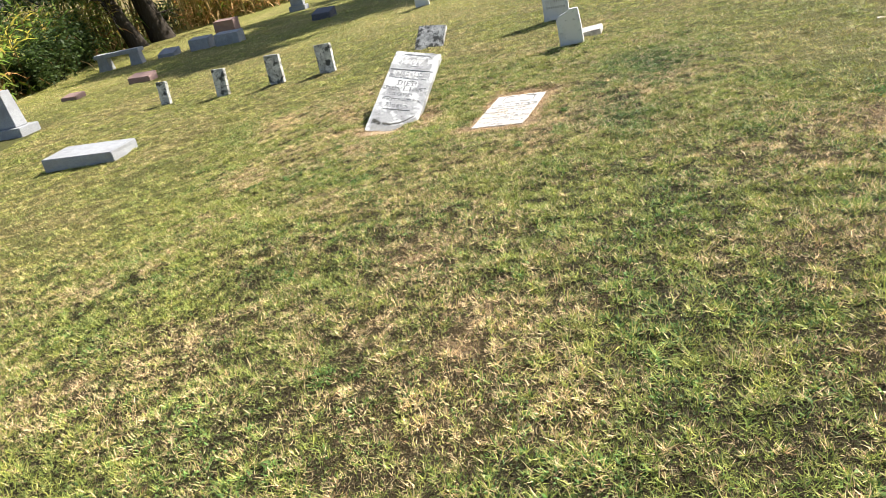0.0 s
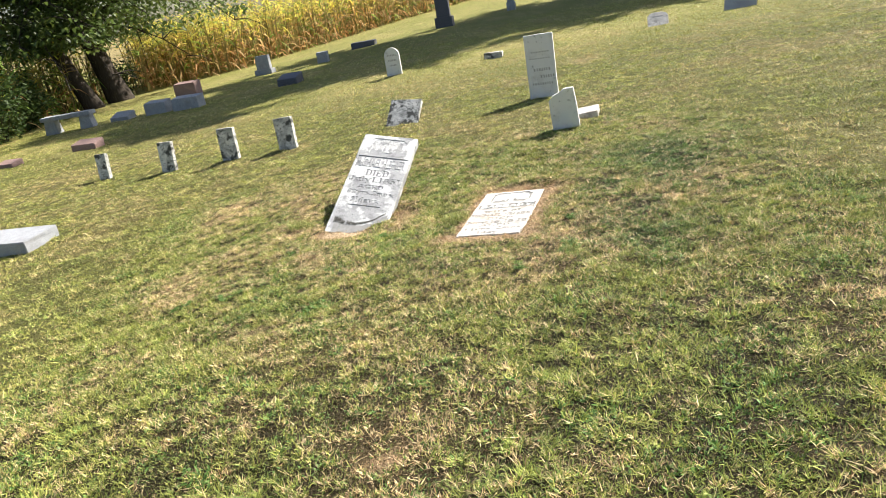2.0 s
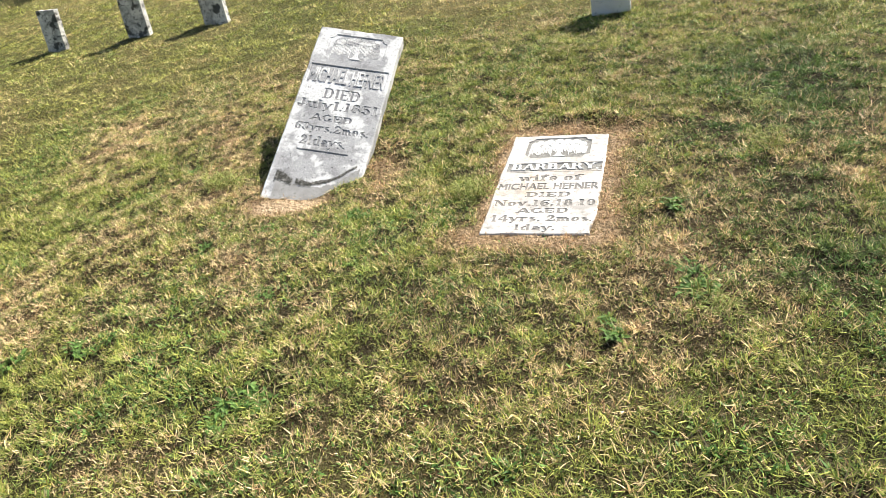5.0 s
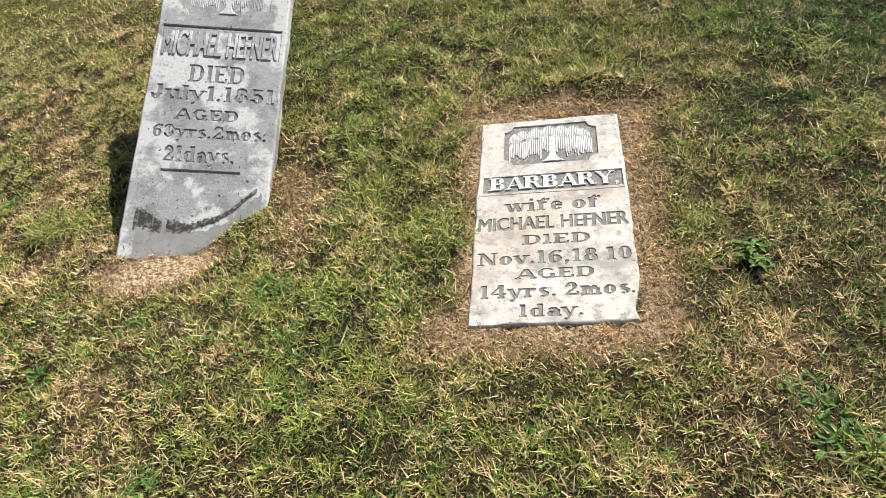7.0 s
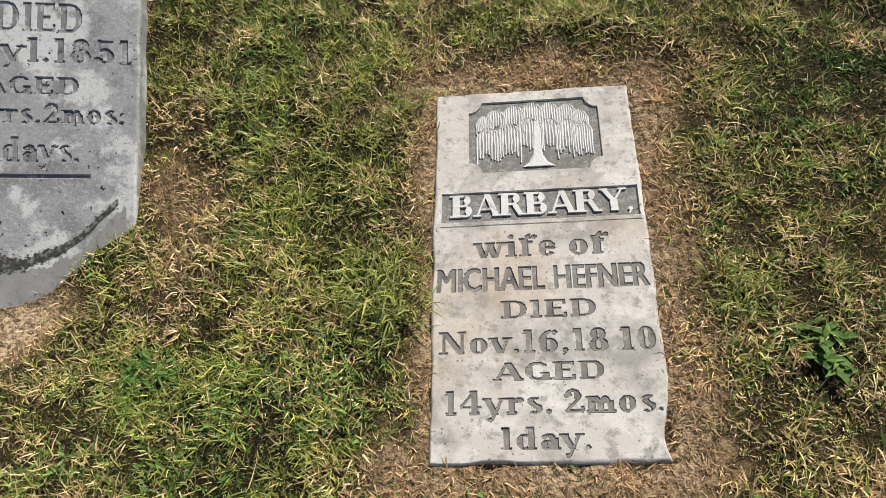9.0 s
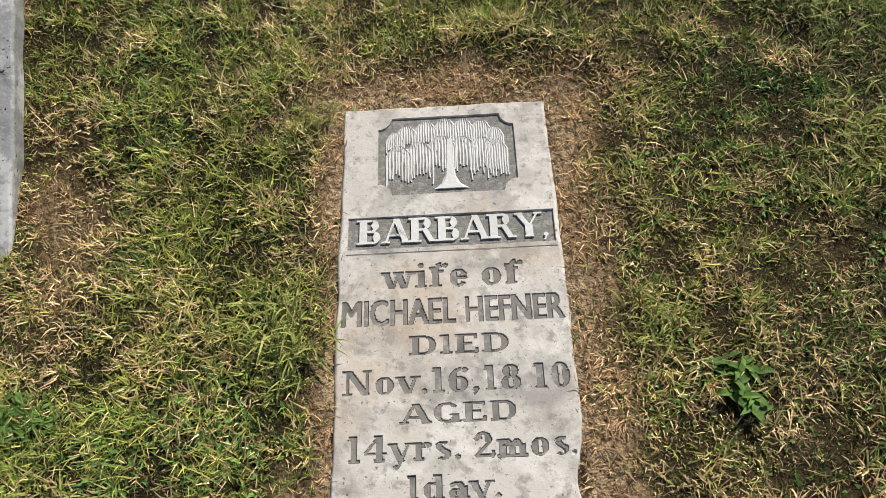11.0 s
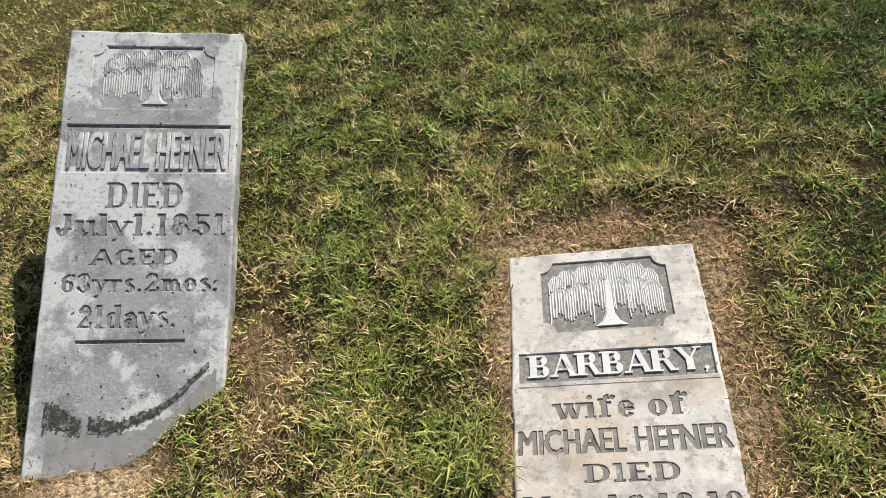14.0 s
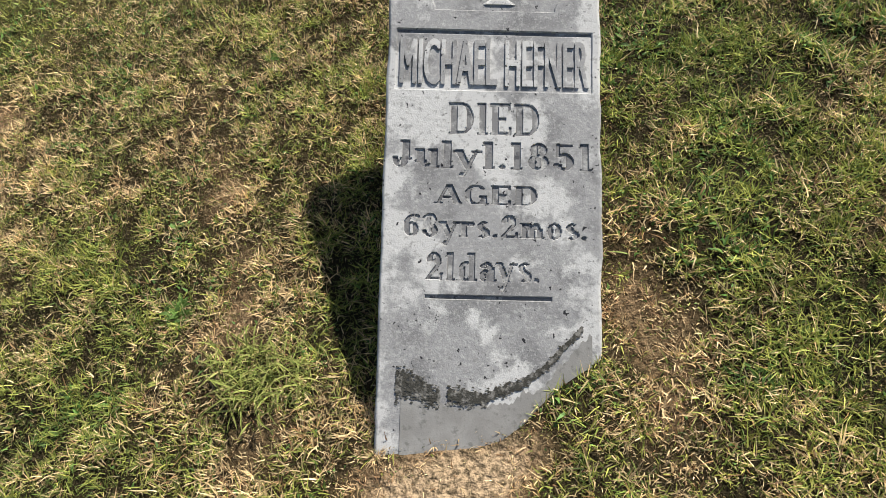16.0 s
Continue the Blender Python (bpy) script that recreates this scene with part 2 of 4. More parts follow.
def dryness(x, y):
    """0 lush to 1 straw; above 1 bare earth."""
    a, b = stone_local(x, y)
    d = np.hypot(np.maximum(np.abs(a) - 0.236, 0), np.maximum(np.abs(b) - 0.465, 0))
    side = np.where((a > 0.2) | (b < -0.4) | (b > 0.42), 0.18, 0.08)
    r = 1.25 * np.exp(-(d / side) ** 2)
    r = np.maximum(r, 1.2 * np.exp(-(((a - 0.1) / 0.15) ** 2 + ((b - 0.57) / 0.07) ** 2)))
    c, e = lean_local(x, y)
    r = np.maximum(r, 2.2 * np.exp(-(((c - 0.14) / 0.22) ** 2 + ((e + 0.08 - 0.42 * np.clip(c - 0.08, 0, 1)) / 0.11) ** 2)))
    r = np.maximum(r, 1.08 * np.exp(-(((c - 0.6) / 0.15) ** 2 + ((e - 0.3) / 0.42) ** 2)))
    patch = np.clip((fractal(x, y, 1.1, 21) - 0.4) * 2.6, 0, 1) * 0.75 + np.clip((fractal(x, y, 4.5, 31) - 0.5) * 3, 0, 1) * 0.35
    patch = patch * (1 - 0.65 * lushness(x, y))
    wob = 0.75 + 0.5 * value_noise(x, y, 14, 44)
    return np.maximum(r * wob, patch)


# ---- ground ----
def axis(lo, hi, step, far, growth=1.06):
    core = list(np.arange(lo, hi + step / 2, step))
    a, s = [], step
    p = core[-1]
    while p < far:
        s *= growth
        p += s
        a.append(p)
    b, s = [], step
    p = core[0]
    while p > -far:
        s *= growth
        p -= s
        b.append(p)
    return np.array(b[::-1] + core + a)


def grid_mesh(name, xs, ys, z, mat):
    gx, gy = np.meshgrid(xs, ys)
    nx, ny = len(xs), len(ys)
    co = np.stack([gx.ravel(), gy.ravel(), z(gx.ravel(), gy.ravel())], 1)
    i = (np.arange(ny - 1)[:, None] * nx + np.arange(nx - 1)[None, :]).ravel()
    quads = np.stack([i, i + 1, i + 1 + nx, i + nx], 1)
    me = bpy.data.meshes.new(name)
    me.vertices.add(len(co))
    me.vertices.foreach_set("co", co.ravel())
    me.loops.add(quads.size)
    me.loops.foreach_set("vertex_index", quads.ravel())
    me.polygons.add(len(quads))
    me.polygons.foreach_set("loop_start", np.arange(len(quads)) * 4)
    me.polygons.foreach_set("use_smooth", np.ones(len(quads), bool))
    me.update()
    me.materials.append(mat)
    return me, co


ground_me, gco = grid_mesh("ground", axis(-3.2, 3.6, 0.05, 900), axis(1.0, 9.4, 0.05, 900), height, M_GROUND)
gx, gy = gco[:, 0], gco[:, 1]
dry = dryness(gx, gy)
k = np.clip(dry, 0, 1)[:, None]
bare = np.clip((dry - 1) / 0.4, 0, 1)[:, None]
# dark near soil; lush and straw also carry the shade between blades as colour
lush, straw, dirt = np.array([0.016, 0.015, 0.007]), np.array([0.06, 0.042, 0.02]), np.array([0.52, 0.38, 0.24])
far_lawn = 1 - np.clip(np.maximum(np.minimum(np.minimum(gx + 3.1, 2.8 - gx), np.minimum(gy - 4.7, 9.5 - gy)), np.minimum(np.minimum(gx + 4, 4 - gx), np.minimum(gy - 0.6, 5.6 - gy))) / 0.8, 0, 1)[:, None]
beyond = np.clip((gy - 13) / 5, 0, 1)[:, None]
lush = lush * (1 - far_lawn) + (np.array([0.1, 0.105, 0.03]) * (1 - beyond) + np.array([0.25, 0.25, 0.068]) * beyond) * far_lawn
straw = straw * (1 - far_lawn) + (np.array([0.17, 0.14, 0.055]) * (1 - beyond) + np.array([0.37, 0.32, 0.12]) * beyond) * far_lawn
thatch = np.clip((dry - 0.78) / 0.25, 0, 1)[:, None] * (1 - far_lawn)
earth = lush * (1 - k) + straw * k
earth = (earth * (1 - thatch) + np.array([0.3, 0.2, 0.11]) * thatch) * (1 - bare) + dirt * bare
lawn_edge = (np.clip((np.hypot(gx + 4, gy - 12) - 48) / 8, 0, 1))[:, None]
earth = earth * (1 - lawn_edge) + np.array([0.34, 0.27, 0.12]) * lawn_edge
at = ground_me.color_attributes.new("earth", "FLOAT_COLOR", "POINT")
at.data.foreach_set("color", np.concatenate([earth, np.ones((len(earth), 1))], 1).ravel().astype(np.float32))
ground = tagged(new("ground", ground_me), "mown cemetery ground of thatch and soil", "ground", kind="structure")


# ---- mown grass ----
def strips_mesh(name, base, along, side, bend, length, width, tint, mat, segments=2):
    """Thin tapering bent leaves as one mesh: base points, growth directions, side directions, bend directions."""
    n = len(base)
    rows = []
    for s in range(segments):
        f = s / segments
        mid = base + along * (length * f)[:, None] + bend * (length * f * f)[:, None]
        w = (width * (1 - 0.35 * f) * 0.5)[:, None] * side
        rows += [mid - w, mid + w]
    rows.append(base + along * length[:, None] + bend * length[:, None])
    per = segments * 2 + 1
    co = np.stack(rows, 1).reshape(-1, 3)
    faces = []
    for s in range(segments - 1):
        faces += [(2 * s, 2 * s + 1, 2 * s + 3), (2 * s, 2 * s + 3, 2 * s + 2)]
    faces.append((2 * segments - 2, 2 * segments - 1, 2 * segments))
    tri = (np.arange(n)[:, None, None] * per + np.array(faces)[None]).reshape(-1, 3)
    me = bpy.data.meshes.new(name)
    me.vertices.add(len(co))
    me.vertices.foreach_set("co", co.ravel().astype(np.float32))
    me.loops.add(tri.size)
    me.loops.foreach_set("vertex_index", tri.ravel().astype(np.int32))
    me.polygons.add(len(tri))
    me.polygons.foreach_set("loop_start", (np.arange(len(tri)) * 3).astype(np.int32))
    me.update()
    me.materials.append(mat)
    if tint is not None:
        at = me.color_attributes.new("tint", "FLOAT_COLOR", "POINT")
        c = np.concatenate([np.repeat(tint, per, 0), np.ones((n * per, 1))], 1)
        at.data.foreach_set("color", c.ravel().astype(np.float32))
    return me


def outside_stones(x, y):
    a, b = stone_local(x, y)
    ok = (np.abs(a) > 0.232) | (np.abs(b) > 0.462)
    c, e = lean_local(x, y)
    return ok & ~((c > 0.0) & (c < 0.47) & (e > 0.4 * c + 0.02) & (e < 0.4 * c + 0.16))


def grass_patch(name, label, x0, x1, y0, y1, density, size, seed, keep=None, segments=2):
    rng = np.random.default_rng(seed)
    n = int((x1 - x0) * (y1 - y0) * density)
    x, y = rng.uniform(x0, x1, n), rng.uniform(y0, y1, n)
    # small tufts: pull part of the blades together
    tx, ty = np.round(x / (0.032 * size)), np.round(y / (0.032 * size))
    h = np.sin(tx * 12.9898 + ty * 78.233) * 43758.5453
    h = h - np.floor(h)
    h2 = np.sin(tx * 39.346 + ty * 11.135) * 24634.6345
    h2 = h2 - np.floor(h2)
    pull = 0.4 * (h > 0.4)
    x = x * (1 - pull) + ((tx + h - 0.5) * 0.032 * size) * pull
    y = y * (1 - pull) + ((ty + h2 - 0.5) * 0.032 * size) * pull
    d = dryness(x, y)
    thin = fractal(x, y, 9 / size, 95)
    ok = outside_stones(x, y) & (rng.random(n) > np.clip((d - 0.9) * 0.6, 0, 0.45) + np.clip((d - 1.45) * 1.5, 0, 0.52)) & (rng.random(n) > 0.7 * np.clip((0.36 - thin) * 6, 0, 1))
    if keep is not None:
        ok &= rng.random(n) < keep(x, y)
    x, y, d, h, h2, thin = x[ok], y[ok], d[ok], h[ok], h2[ok], thin[ok]
    n = len(x)
    base = np.stack([x, y, height(x, y) - 0.003], 1)
    long = value_noise(x, y, 2.2, 71)
    lump = value_noise(x, y, 11 / size, 72)
    green = np.clip(fractal(x, y, 1.7, 81) * 1.5 - 0.35, 0, 1)
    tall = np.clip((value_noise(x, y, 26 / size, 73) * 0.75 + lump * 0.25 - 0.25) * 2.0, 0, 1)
    length = rng.uniform(0.016, 0.036, n) * (1 - 0.3 * np.clip(d, 0, 1)) * (0.4 + 0.2 * long + 1.15 * tall) * size ** 0.6
    width = rng.uniform(0.002, 0.0042, n) * size
    broad = np.clip((fractal(x, y, 3.4, 101) - 0.5) * 7, 0, 1) * np.clip(1.15 - d, 0, 1)
    leafy = (rng.random(n) < 0.02 + 0.3 * broad) & (size < 1.5)
    width = np.where(leafy, width * 2.8, width)
    length = np.where(leafy, length * 0.6, length)
    turn = rng.uniform(0, 2 * np.pi, n) + h * 2.2
    tilt = 0.1 + rng.beta(1.6, 1.9, n) * 1.1 + 0.3 * np.clip(d - 0.8, 0, 0.5)
    along = np.stack([np.cos(turn) * np.sin(tilt), np.sin(turn) * np.sin(tilt), np.cos(tilt)], 1)
    roll = rng.normal(0, 0.6, n)
    side = np.stack([-np.sin(turn) * np.cos(roll), np.cos(turn) * np.cos(roll), np.sin(roll)], 1)
    bend = np.stack([np.cos(turn + roll), np.sin(turn + roll), -0.5 - rng.random(n) * 0.6], 1) * rng.uniform(0.1, 0.6, n)[:, None]
    tuft = value_noise(x, y, 30 / size, 96) * 0.6 + value_noise(x, y, 13 / size, 97) * 0.4
    dryness_of = np.clip(0.1 + d * 0.8 + 1.5 * (tuft - 0.5), 0.02, 0.97)
    dryness_of = np.maximum(dryness_of, np.clip((d - 0.75) * 3, 0, 0.95))
    is_straw = rng.random(n) < dryness_of
    pick = rng.random((n, 1))
    greens = np.array([0.11, 0.175, 0.035]) * (1 - pick) + np.array([0.48, 0.46, 0.105]) * pick
    greens = greens * (1 - 0.35 * green[:, None]) + np.array([0.12, 0.2, 0.045]) * 0.35 * green[:, None]
    lush_here = lushness(x, y)[:, None]
    greens = greens * (1 - lush_here) + np.array([0.095, 0.16, 0.04]) * (0.5 + 0.9 * pick) * lush_here
    straws = np.array([0.56, 0.4, 0.2]) * (1 - pick) + np.array([0.8, 0.63, 0.37]) * pick
    straws = np.where(rng.random((n, 1)) < 0.2, np.array([0.3, 0.175, 0.085]), straws)
    dead = np.clip((d - 0.85) * 2.5, 0, 0.75)[:, None] * np.clip((1.6 - d) * 3, 0, 1)[:, None]
    straws = straws * (1 - dead) + np.array([0.36, 0.225, 0.12]) * (0.6 + 0.9 * pick) * dead
    tint = np.where(is_straw[:, None], straws, greens)
    tint = np.where(leafy[:, None], np.array([0.1, 0.19, 0.045]) * (0.6 + 0.9 * pick), tint)
    # shade low in the sward put into the tint by tuft height; noise varies tufts
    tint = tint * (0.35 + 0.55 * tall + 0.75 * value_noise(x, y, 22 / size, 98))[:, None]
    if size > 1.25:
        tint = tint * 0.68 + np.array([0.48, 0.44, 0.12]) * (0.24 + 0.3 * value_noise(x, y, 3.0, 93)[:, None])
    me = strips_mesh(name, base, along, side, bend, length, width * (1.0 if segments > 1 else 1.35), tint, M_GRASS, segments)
    return tagged(new(name, me), label, "grass", kind="stuff")


NEAR = (-2.7, 2.3, 5.1, 8.9)
MID = (-3.6, 3.6, 1.1, 5.1)
def soft_box(x, y, box, fade=0.8):
    """1 inside the box, falling to 0 towards its edges."""
    x0, x1, y0, y1 = box
    return np.clip(np.minimum(np.minimum(x - x0, x1 - x), np.minimum(y - y0, y1 - y)) / fade, 0, 1)


def in_near(x, y):
    return soft_box(x, y, NEAR)


def in_mid(x, y):
    return soft_box(x, y, MID) * (1 - in_near(x, y))


def elsewhere(x, y):
    return (1 - np.maximum(in_near(x, y), soft_box(x, y, MID))) * np.clip((14.5 - y) / 1.5, 0, 1)


NEAR = (-3.1, 2.8, 4.7, 9.5)
MID = (-4.0, 4.0, 0.6, 5.6)
UNDER = "dense low mown grass and thatch"
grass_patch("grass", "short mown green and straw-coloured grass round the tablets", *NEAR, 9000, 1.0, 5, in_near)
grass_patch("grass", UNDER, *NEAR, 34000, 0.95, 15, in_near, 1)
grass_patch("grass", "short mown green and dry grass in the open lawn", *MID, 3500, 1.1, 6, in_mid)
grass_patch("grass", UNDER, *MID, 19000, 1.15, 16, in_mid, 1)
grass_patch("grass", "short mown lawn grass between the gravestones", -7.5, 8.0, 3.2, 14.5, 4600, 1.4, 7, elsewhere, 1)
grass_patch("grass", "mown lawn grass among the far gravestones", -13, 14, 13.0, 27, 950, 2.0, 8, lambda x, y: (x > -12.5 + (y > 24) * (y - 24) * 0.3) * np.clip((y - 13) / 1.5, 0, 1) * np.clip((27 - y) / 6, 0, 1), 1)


# ---- stones ----
def slab_bm(outline, depth, bevel=0.006, rough=0.0, seed=0):
    """An outline in x and y, thickened down along -z, with worn edges."""
    bm = bmesh.new()
    top = [bm.verts.new((x, y, 0)) for x, y in outline]
    low = [bm.verts.new((x, y, -depth)) for x, y in outline]
    n = len(top)
    bm.faces.new(top)
    bm.faces.new(low[::-1])
    for i in range(n):
        bm.faces.new((top[i - 1], low[i - 1], low[i], top[i]))
    bmesh.ops.recalc_face_normals(bm, faces=bm.faces)
    if bevel:
        bmesh.ops.bevel(bm, geom=list(bm.edges), offset=bevel, segments=2, affect="EDGES", profile=0.6, clamp_overlap=True)
    if rough:
        for v in bm.verts:
            v.co += Vector(noise.noise_vector(v.co * 9 + Vector((seed, 0, 0)))) * rough
    return bm


def worn_rect(w, h, y0=0.0, nicks=14, amount=0.004, seed=1):
    """A rectangle standing on y0 whose edges wander a little."""
    rng = random.Random(seed)
    c = [(-w / 2, y0), (w / 2, y0), (w / 2, y0 + h), (-w / 2, y0 + h)]
    pts = []
    for i in range(4):
        (ax, ay), (bx, by) = c[i], c[(i + 1) % 4]
        for k in range(nicks):
            f = k / nicks
            j = 0 if k == 0 else 1
            pts.append((ax + (bx - ax) * f + j * rng.uniform(-amount, amount), ay + (by - ay) * f + j * rng.uniform(-amount, amount)))
    return pts


def notched(w, h, r, steps=6):
    """A panel with scooped corners, centred."""
    pts = []
    for sx, sy, a0 in ((1, -1, 180), (1, 1, 270), (-1, 1, 0), (-1, -1, 90)):
        for k in range(steps + 1):
            a = radians(a0 - 90 * k / steps)
            pts.append((sx * w / 2 + r * math.cos(a), sy * h / 2 + r * math.sin(a)))
    return pts


def text_mesh(words, width, tall, depth, bold=0.0, lean=0.0):
    """Letters as a mesh, width by tall metres, centred across, standing on y = 0, raised by depth."""
    cu = bpy.data.curves.new("letters", "FONT")
    cu.body = words
    cu.size = 1.0
    cu.shear = lean
    cu.resolution_u = 3
    cu.extrude = 0.02
    ob = bpy.data.objects.new("letters", cu)
    scene.collection.objects.link(ob)
    me = bpy.data.meshes.new_from_object(ob.evaluated_get(bpy.context.evaluated_depsgraph_get()))
    bpy.data.objects.remove(ob)
    co = np.zeros(len(me.vertices) * 3)
    me.vertices.foreach_get("co", co)
    co = co.reshape(-1, 3)
    lo, hi = co.min(0), co.max(0)
    co = (co - [(lo[0] + hi[0]) / 2, lo[1], lo[2]]) / (hi - lo) * [width, tall, depth]
    me.vertices.foreach_set("co", co.ravel())
    me.update()
    if bold:                         # thicken the strokes sideways
        bm = bmesh.new()
        for k in (-1, 0, 1):
            copy = me.copy()
            copy.transform(Matrix.Translation((k * bold, 0, 0.0001 * k)))
            bm.from_mesh(copy)
            bpy.data.meshes.remove(copy)
        bm.to_mesh(me)
        bm.free()
    return me


GLYPHS = {
    "B": "s .14 0 1|h .14 .5 .955|h .14 .5 .5|h .14 .5 .045|a .45 .75 .24 .25 -90 90|a .47 .26 .28 .27 -90 90|w .8",
    "A": "d .08 0 .42 1 .08|d .8 0 .46 1 .22|h .2 .66 .32|e .08 0|e .8 0|w .92",
    "R": "s .14 0 1|h .14 .5 .955|h .14 .5 .5|a .46 .75 .25 .26 -90 90|d .5 .5 .74 0 .2|e .78 0|w .9",
    "Y": "d .06 1 .4 .45 .2|d .76 1 .44 .45 .08|t .42 0 .5|e .08 1|e .76 1|e .42 0|w .84",
    "D": "s .14 0 1|h .14 .45 .955|h .14 .45 .045|a .42 .5 .36 .5 -90 90|w .88",
    "I": "s .16 0 1|w .4",
    "E": "s .14 0 1|h .14 .62 .955|h .14 .5 .5|h .14 .64 .045|d .62 1 .62 .78 .07|d .64 0 .64 .24 .07|w .78",
    "N": "d .12 0 .12 1 .08|d .14 1 .72 0 .22|d .74 0 .74 1 .08|e .12 0|e .1 1|e .74 1|w .92",
    "G": "a .46 .5 .4 .5 40 320|s .74 0 .42|w .96",
    "J": "s .42 .25 1|a .26 .25 .22 .27 180 360|p .1 .3|w .66",
    "w": "d .06 .68 .26 0 .18|d .46 .68 .3 0 .07|d .44 .68 .62 0 .18|d .82 .68 .66 0 .07|e .06 .66|e .44 .66|e .82 .66|w .94",
    "i": "s .14 0 .68|p .14 .9|w .36", "l": "s .14 0 1|w .36",
    "f": "s .16 0 .8|a .34 .78 .18 .22 90 180|p .46 .86|h .02 .4 .64|w .5",
    "e": "a .3 .34 .26 .35 20 320|h .1 .52 .36|w .62", "o": "a .32 .34 .28 .35 0 360|w .68",
    "v": "d .06 .68 .32 0 .2|d .56 .68 .36 0 .07|e .06 .66|e .56 .66|w .66",
    "y": "d .06 .68 .34 0 .2|d .6 .68 .24 -.26 .07|p .18 -.26|e .06 .66|e .6 .66|w .7",
    "1": "s .2 0 1|d .2 1 .04 .86 .08|w .44", "6": "a .34 .3 .28 .3 0 360|a .5 .45 .46 .52 100 200|p .56 .86|w .72",
    "8": "a .34 .74 .24 .26 0 360|a .34 .27 .3 .28 0 360|w .72", "0": "a .34 .5 .28 .5 0 360|w .72",
    "4": "s .5 0 1|d .5 1 .06 .32 .08|h .04 .72 .3|w .8",
    "2": "a .32 .72 .26 .28 -30 180|d .52 .6 .08 .06 .12|h .06 .6 .07|d .6 0 .62 .25 .08|p .12 .74|w .72",
    "5": "d .14 .5 .14 1 .07|h .14 .56 .93|a .32 .32 .28 .32 -150 130|p .1 .18|w .7",
    "3": "a .3 .75 .24 .25 -90 150|a .3 .27 .28 .28 -150 90|p .1 .8|p .08 .2|w .68",
    "s": "a .3 .5 .23 .19 50 250|a .3 .19 .25 .2 -130 70|d .2 .48 .4 .24 .2|w .6", "r": "s .14 0 .68|a .36 .42 .2 .25 60 160|p .46 .58|w .56",
    "m": "s .14 0 .68|a .3 .42 .16 .25 0 180|s .44 0 .45|a .6 .42 .16 .25 0 180|s .76 0 .45|w .96",
    "d": "a .3 .34 .26 .35 60 300|s .54 0 1|w .74", "a": "a .28 .2 .22 .21 0 360|s .52 0 .5|a .34 .48 .2 .2 0 150|p .16 .54|w .7",
    "u": "s .14 .2 .68|a .32 .22 .2 .22 180 330|s .54 0 .68|w .74", ".": "p .1 .07|w .28", ",": "p .1 .07|d .12 .02 .04 -.14 .07|w .3", " ": "w .3",
}


def glyph_shapes(ch, T=0.2):
    """The strokes of a fat-faced serif letter as outlines, and its width."""
    out, wide = [], 0.3

    def box(x0, x1, y0, y1):
        out.append([(x0, y0), (x1, y0), (x1, y1), (x0, y1)])
    for op in GLYPHS[ch].split("|"):
        k, *v = op.split()
        v = [float(q) for q in v]
        if k == "w":
            wide = v[0]
        elif k in "st":
            x, y0, y1 = v
            box(x - T / 2, x + T / 2, y0, y1)
            if k == "s":
                box(x - T * 0.85, x + T * 0.85, y0, y0 + 0.07)
                box(x - T * 0.85, x + T / 2, y1 - 0.07, y1)
        elif k == "h":
            box(v[0], v[1], v[2] - 0.045, v[2] + 0.045)
        elif k == "e":
            y = 0.035 if v[1] < 0.3 else v[1] - 0.035
            box(v[0] - 0.15, v[0] + 0.15, y - 0.035, y + 0.035)
        elif k == "p":
            out.append([(v[0] + 0.085 * math.cos(q), v[1] + 0.085 * math.sin(q)) for q in np.arange(0, 6.28, 0.7)])
        elif k == "d":
            x0, y0, x1, y1, w = v
            out.append([(x0 - w / 2, y0), (x0 + w / 2, y0), (x1 + w / 2, y1), (x1 - w / 2, y1)])
        elif k == "a":
            cx, cy, rx, ry, a0, a1 = v
            n = max(int(abs(a1 - a0) / 18), 4)
            ring = []
            for i in range(n + 1):
                q = radians(a0 + (a1 - a0) * i / n)
                th = 0.075 + 0.7 * T * abs(math.cos(q)) ** 1.4
                ring.append(((cx + rx * math.cos(q), cy + ry * math.sin(q)), (cx + (rx - th) * math.cos(q), cy + (ry - 0.075) * math.sin(q))))
            for (p, q), (r, s) in zip(ring, ring[1:]):
                out.append([p, r, s, q])
    return out, wide


def serif_mesh(words, depth, weight=0.2):
    """Words as thin raised strokes in one mesh, in letter units."""
    bm = bmesh.new()
    x, lift = 0.0, 0
    for ch in words:
        shapes, wide = glyph_shapes(ch, weight)
        for poly in shapes:
            lift += 1
            z = depth + (lift % 12) * 0.00004
            up = [bm.verts.new((x + px, py, z)) for px, py in poly]
            lo = [bm.verts.new((x + px, py, 0)) for px, py in poly]
            bm.faces.new(up)
            for i in range(len(up)):
                bm.faces.new((lo[i - 1], lo[i], up[i], up[i - 1]))
        x += wide + 0.06
    bmesh.ops.recalc_face_normals(bm, faces=bm.faces)
    return bm


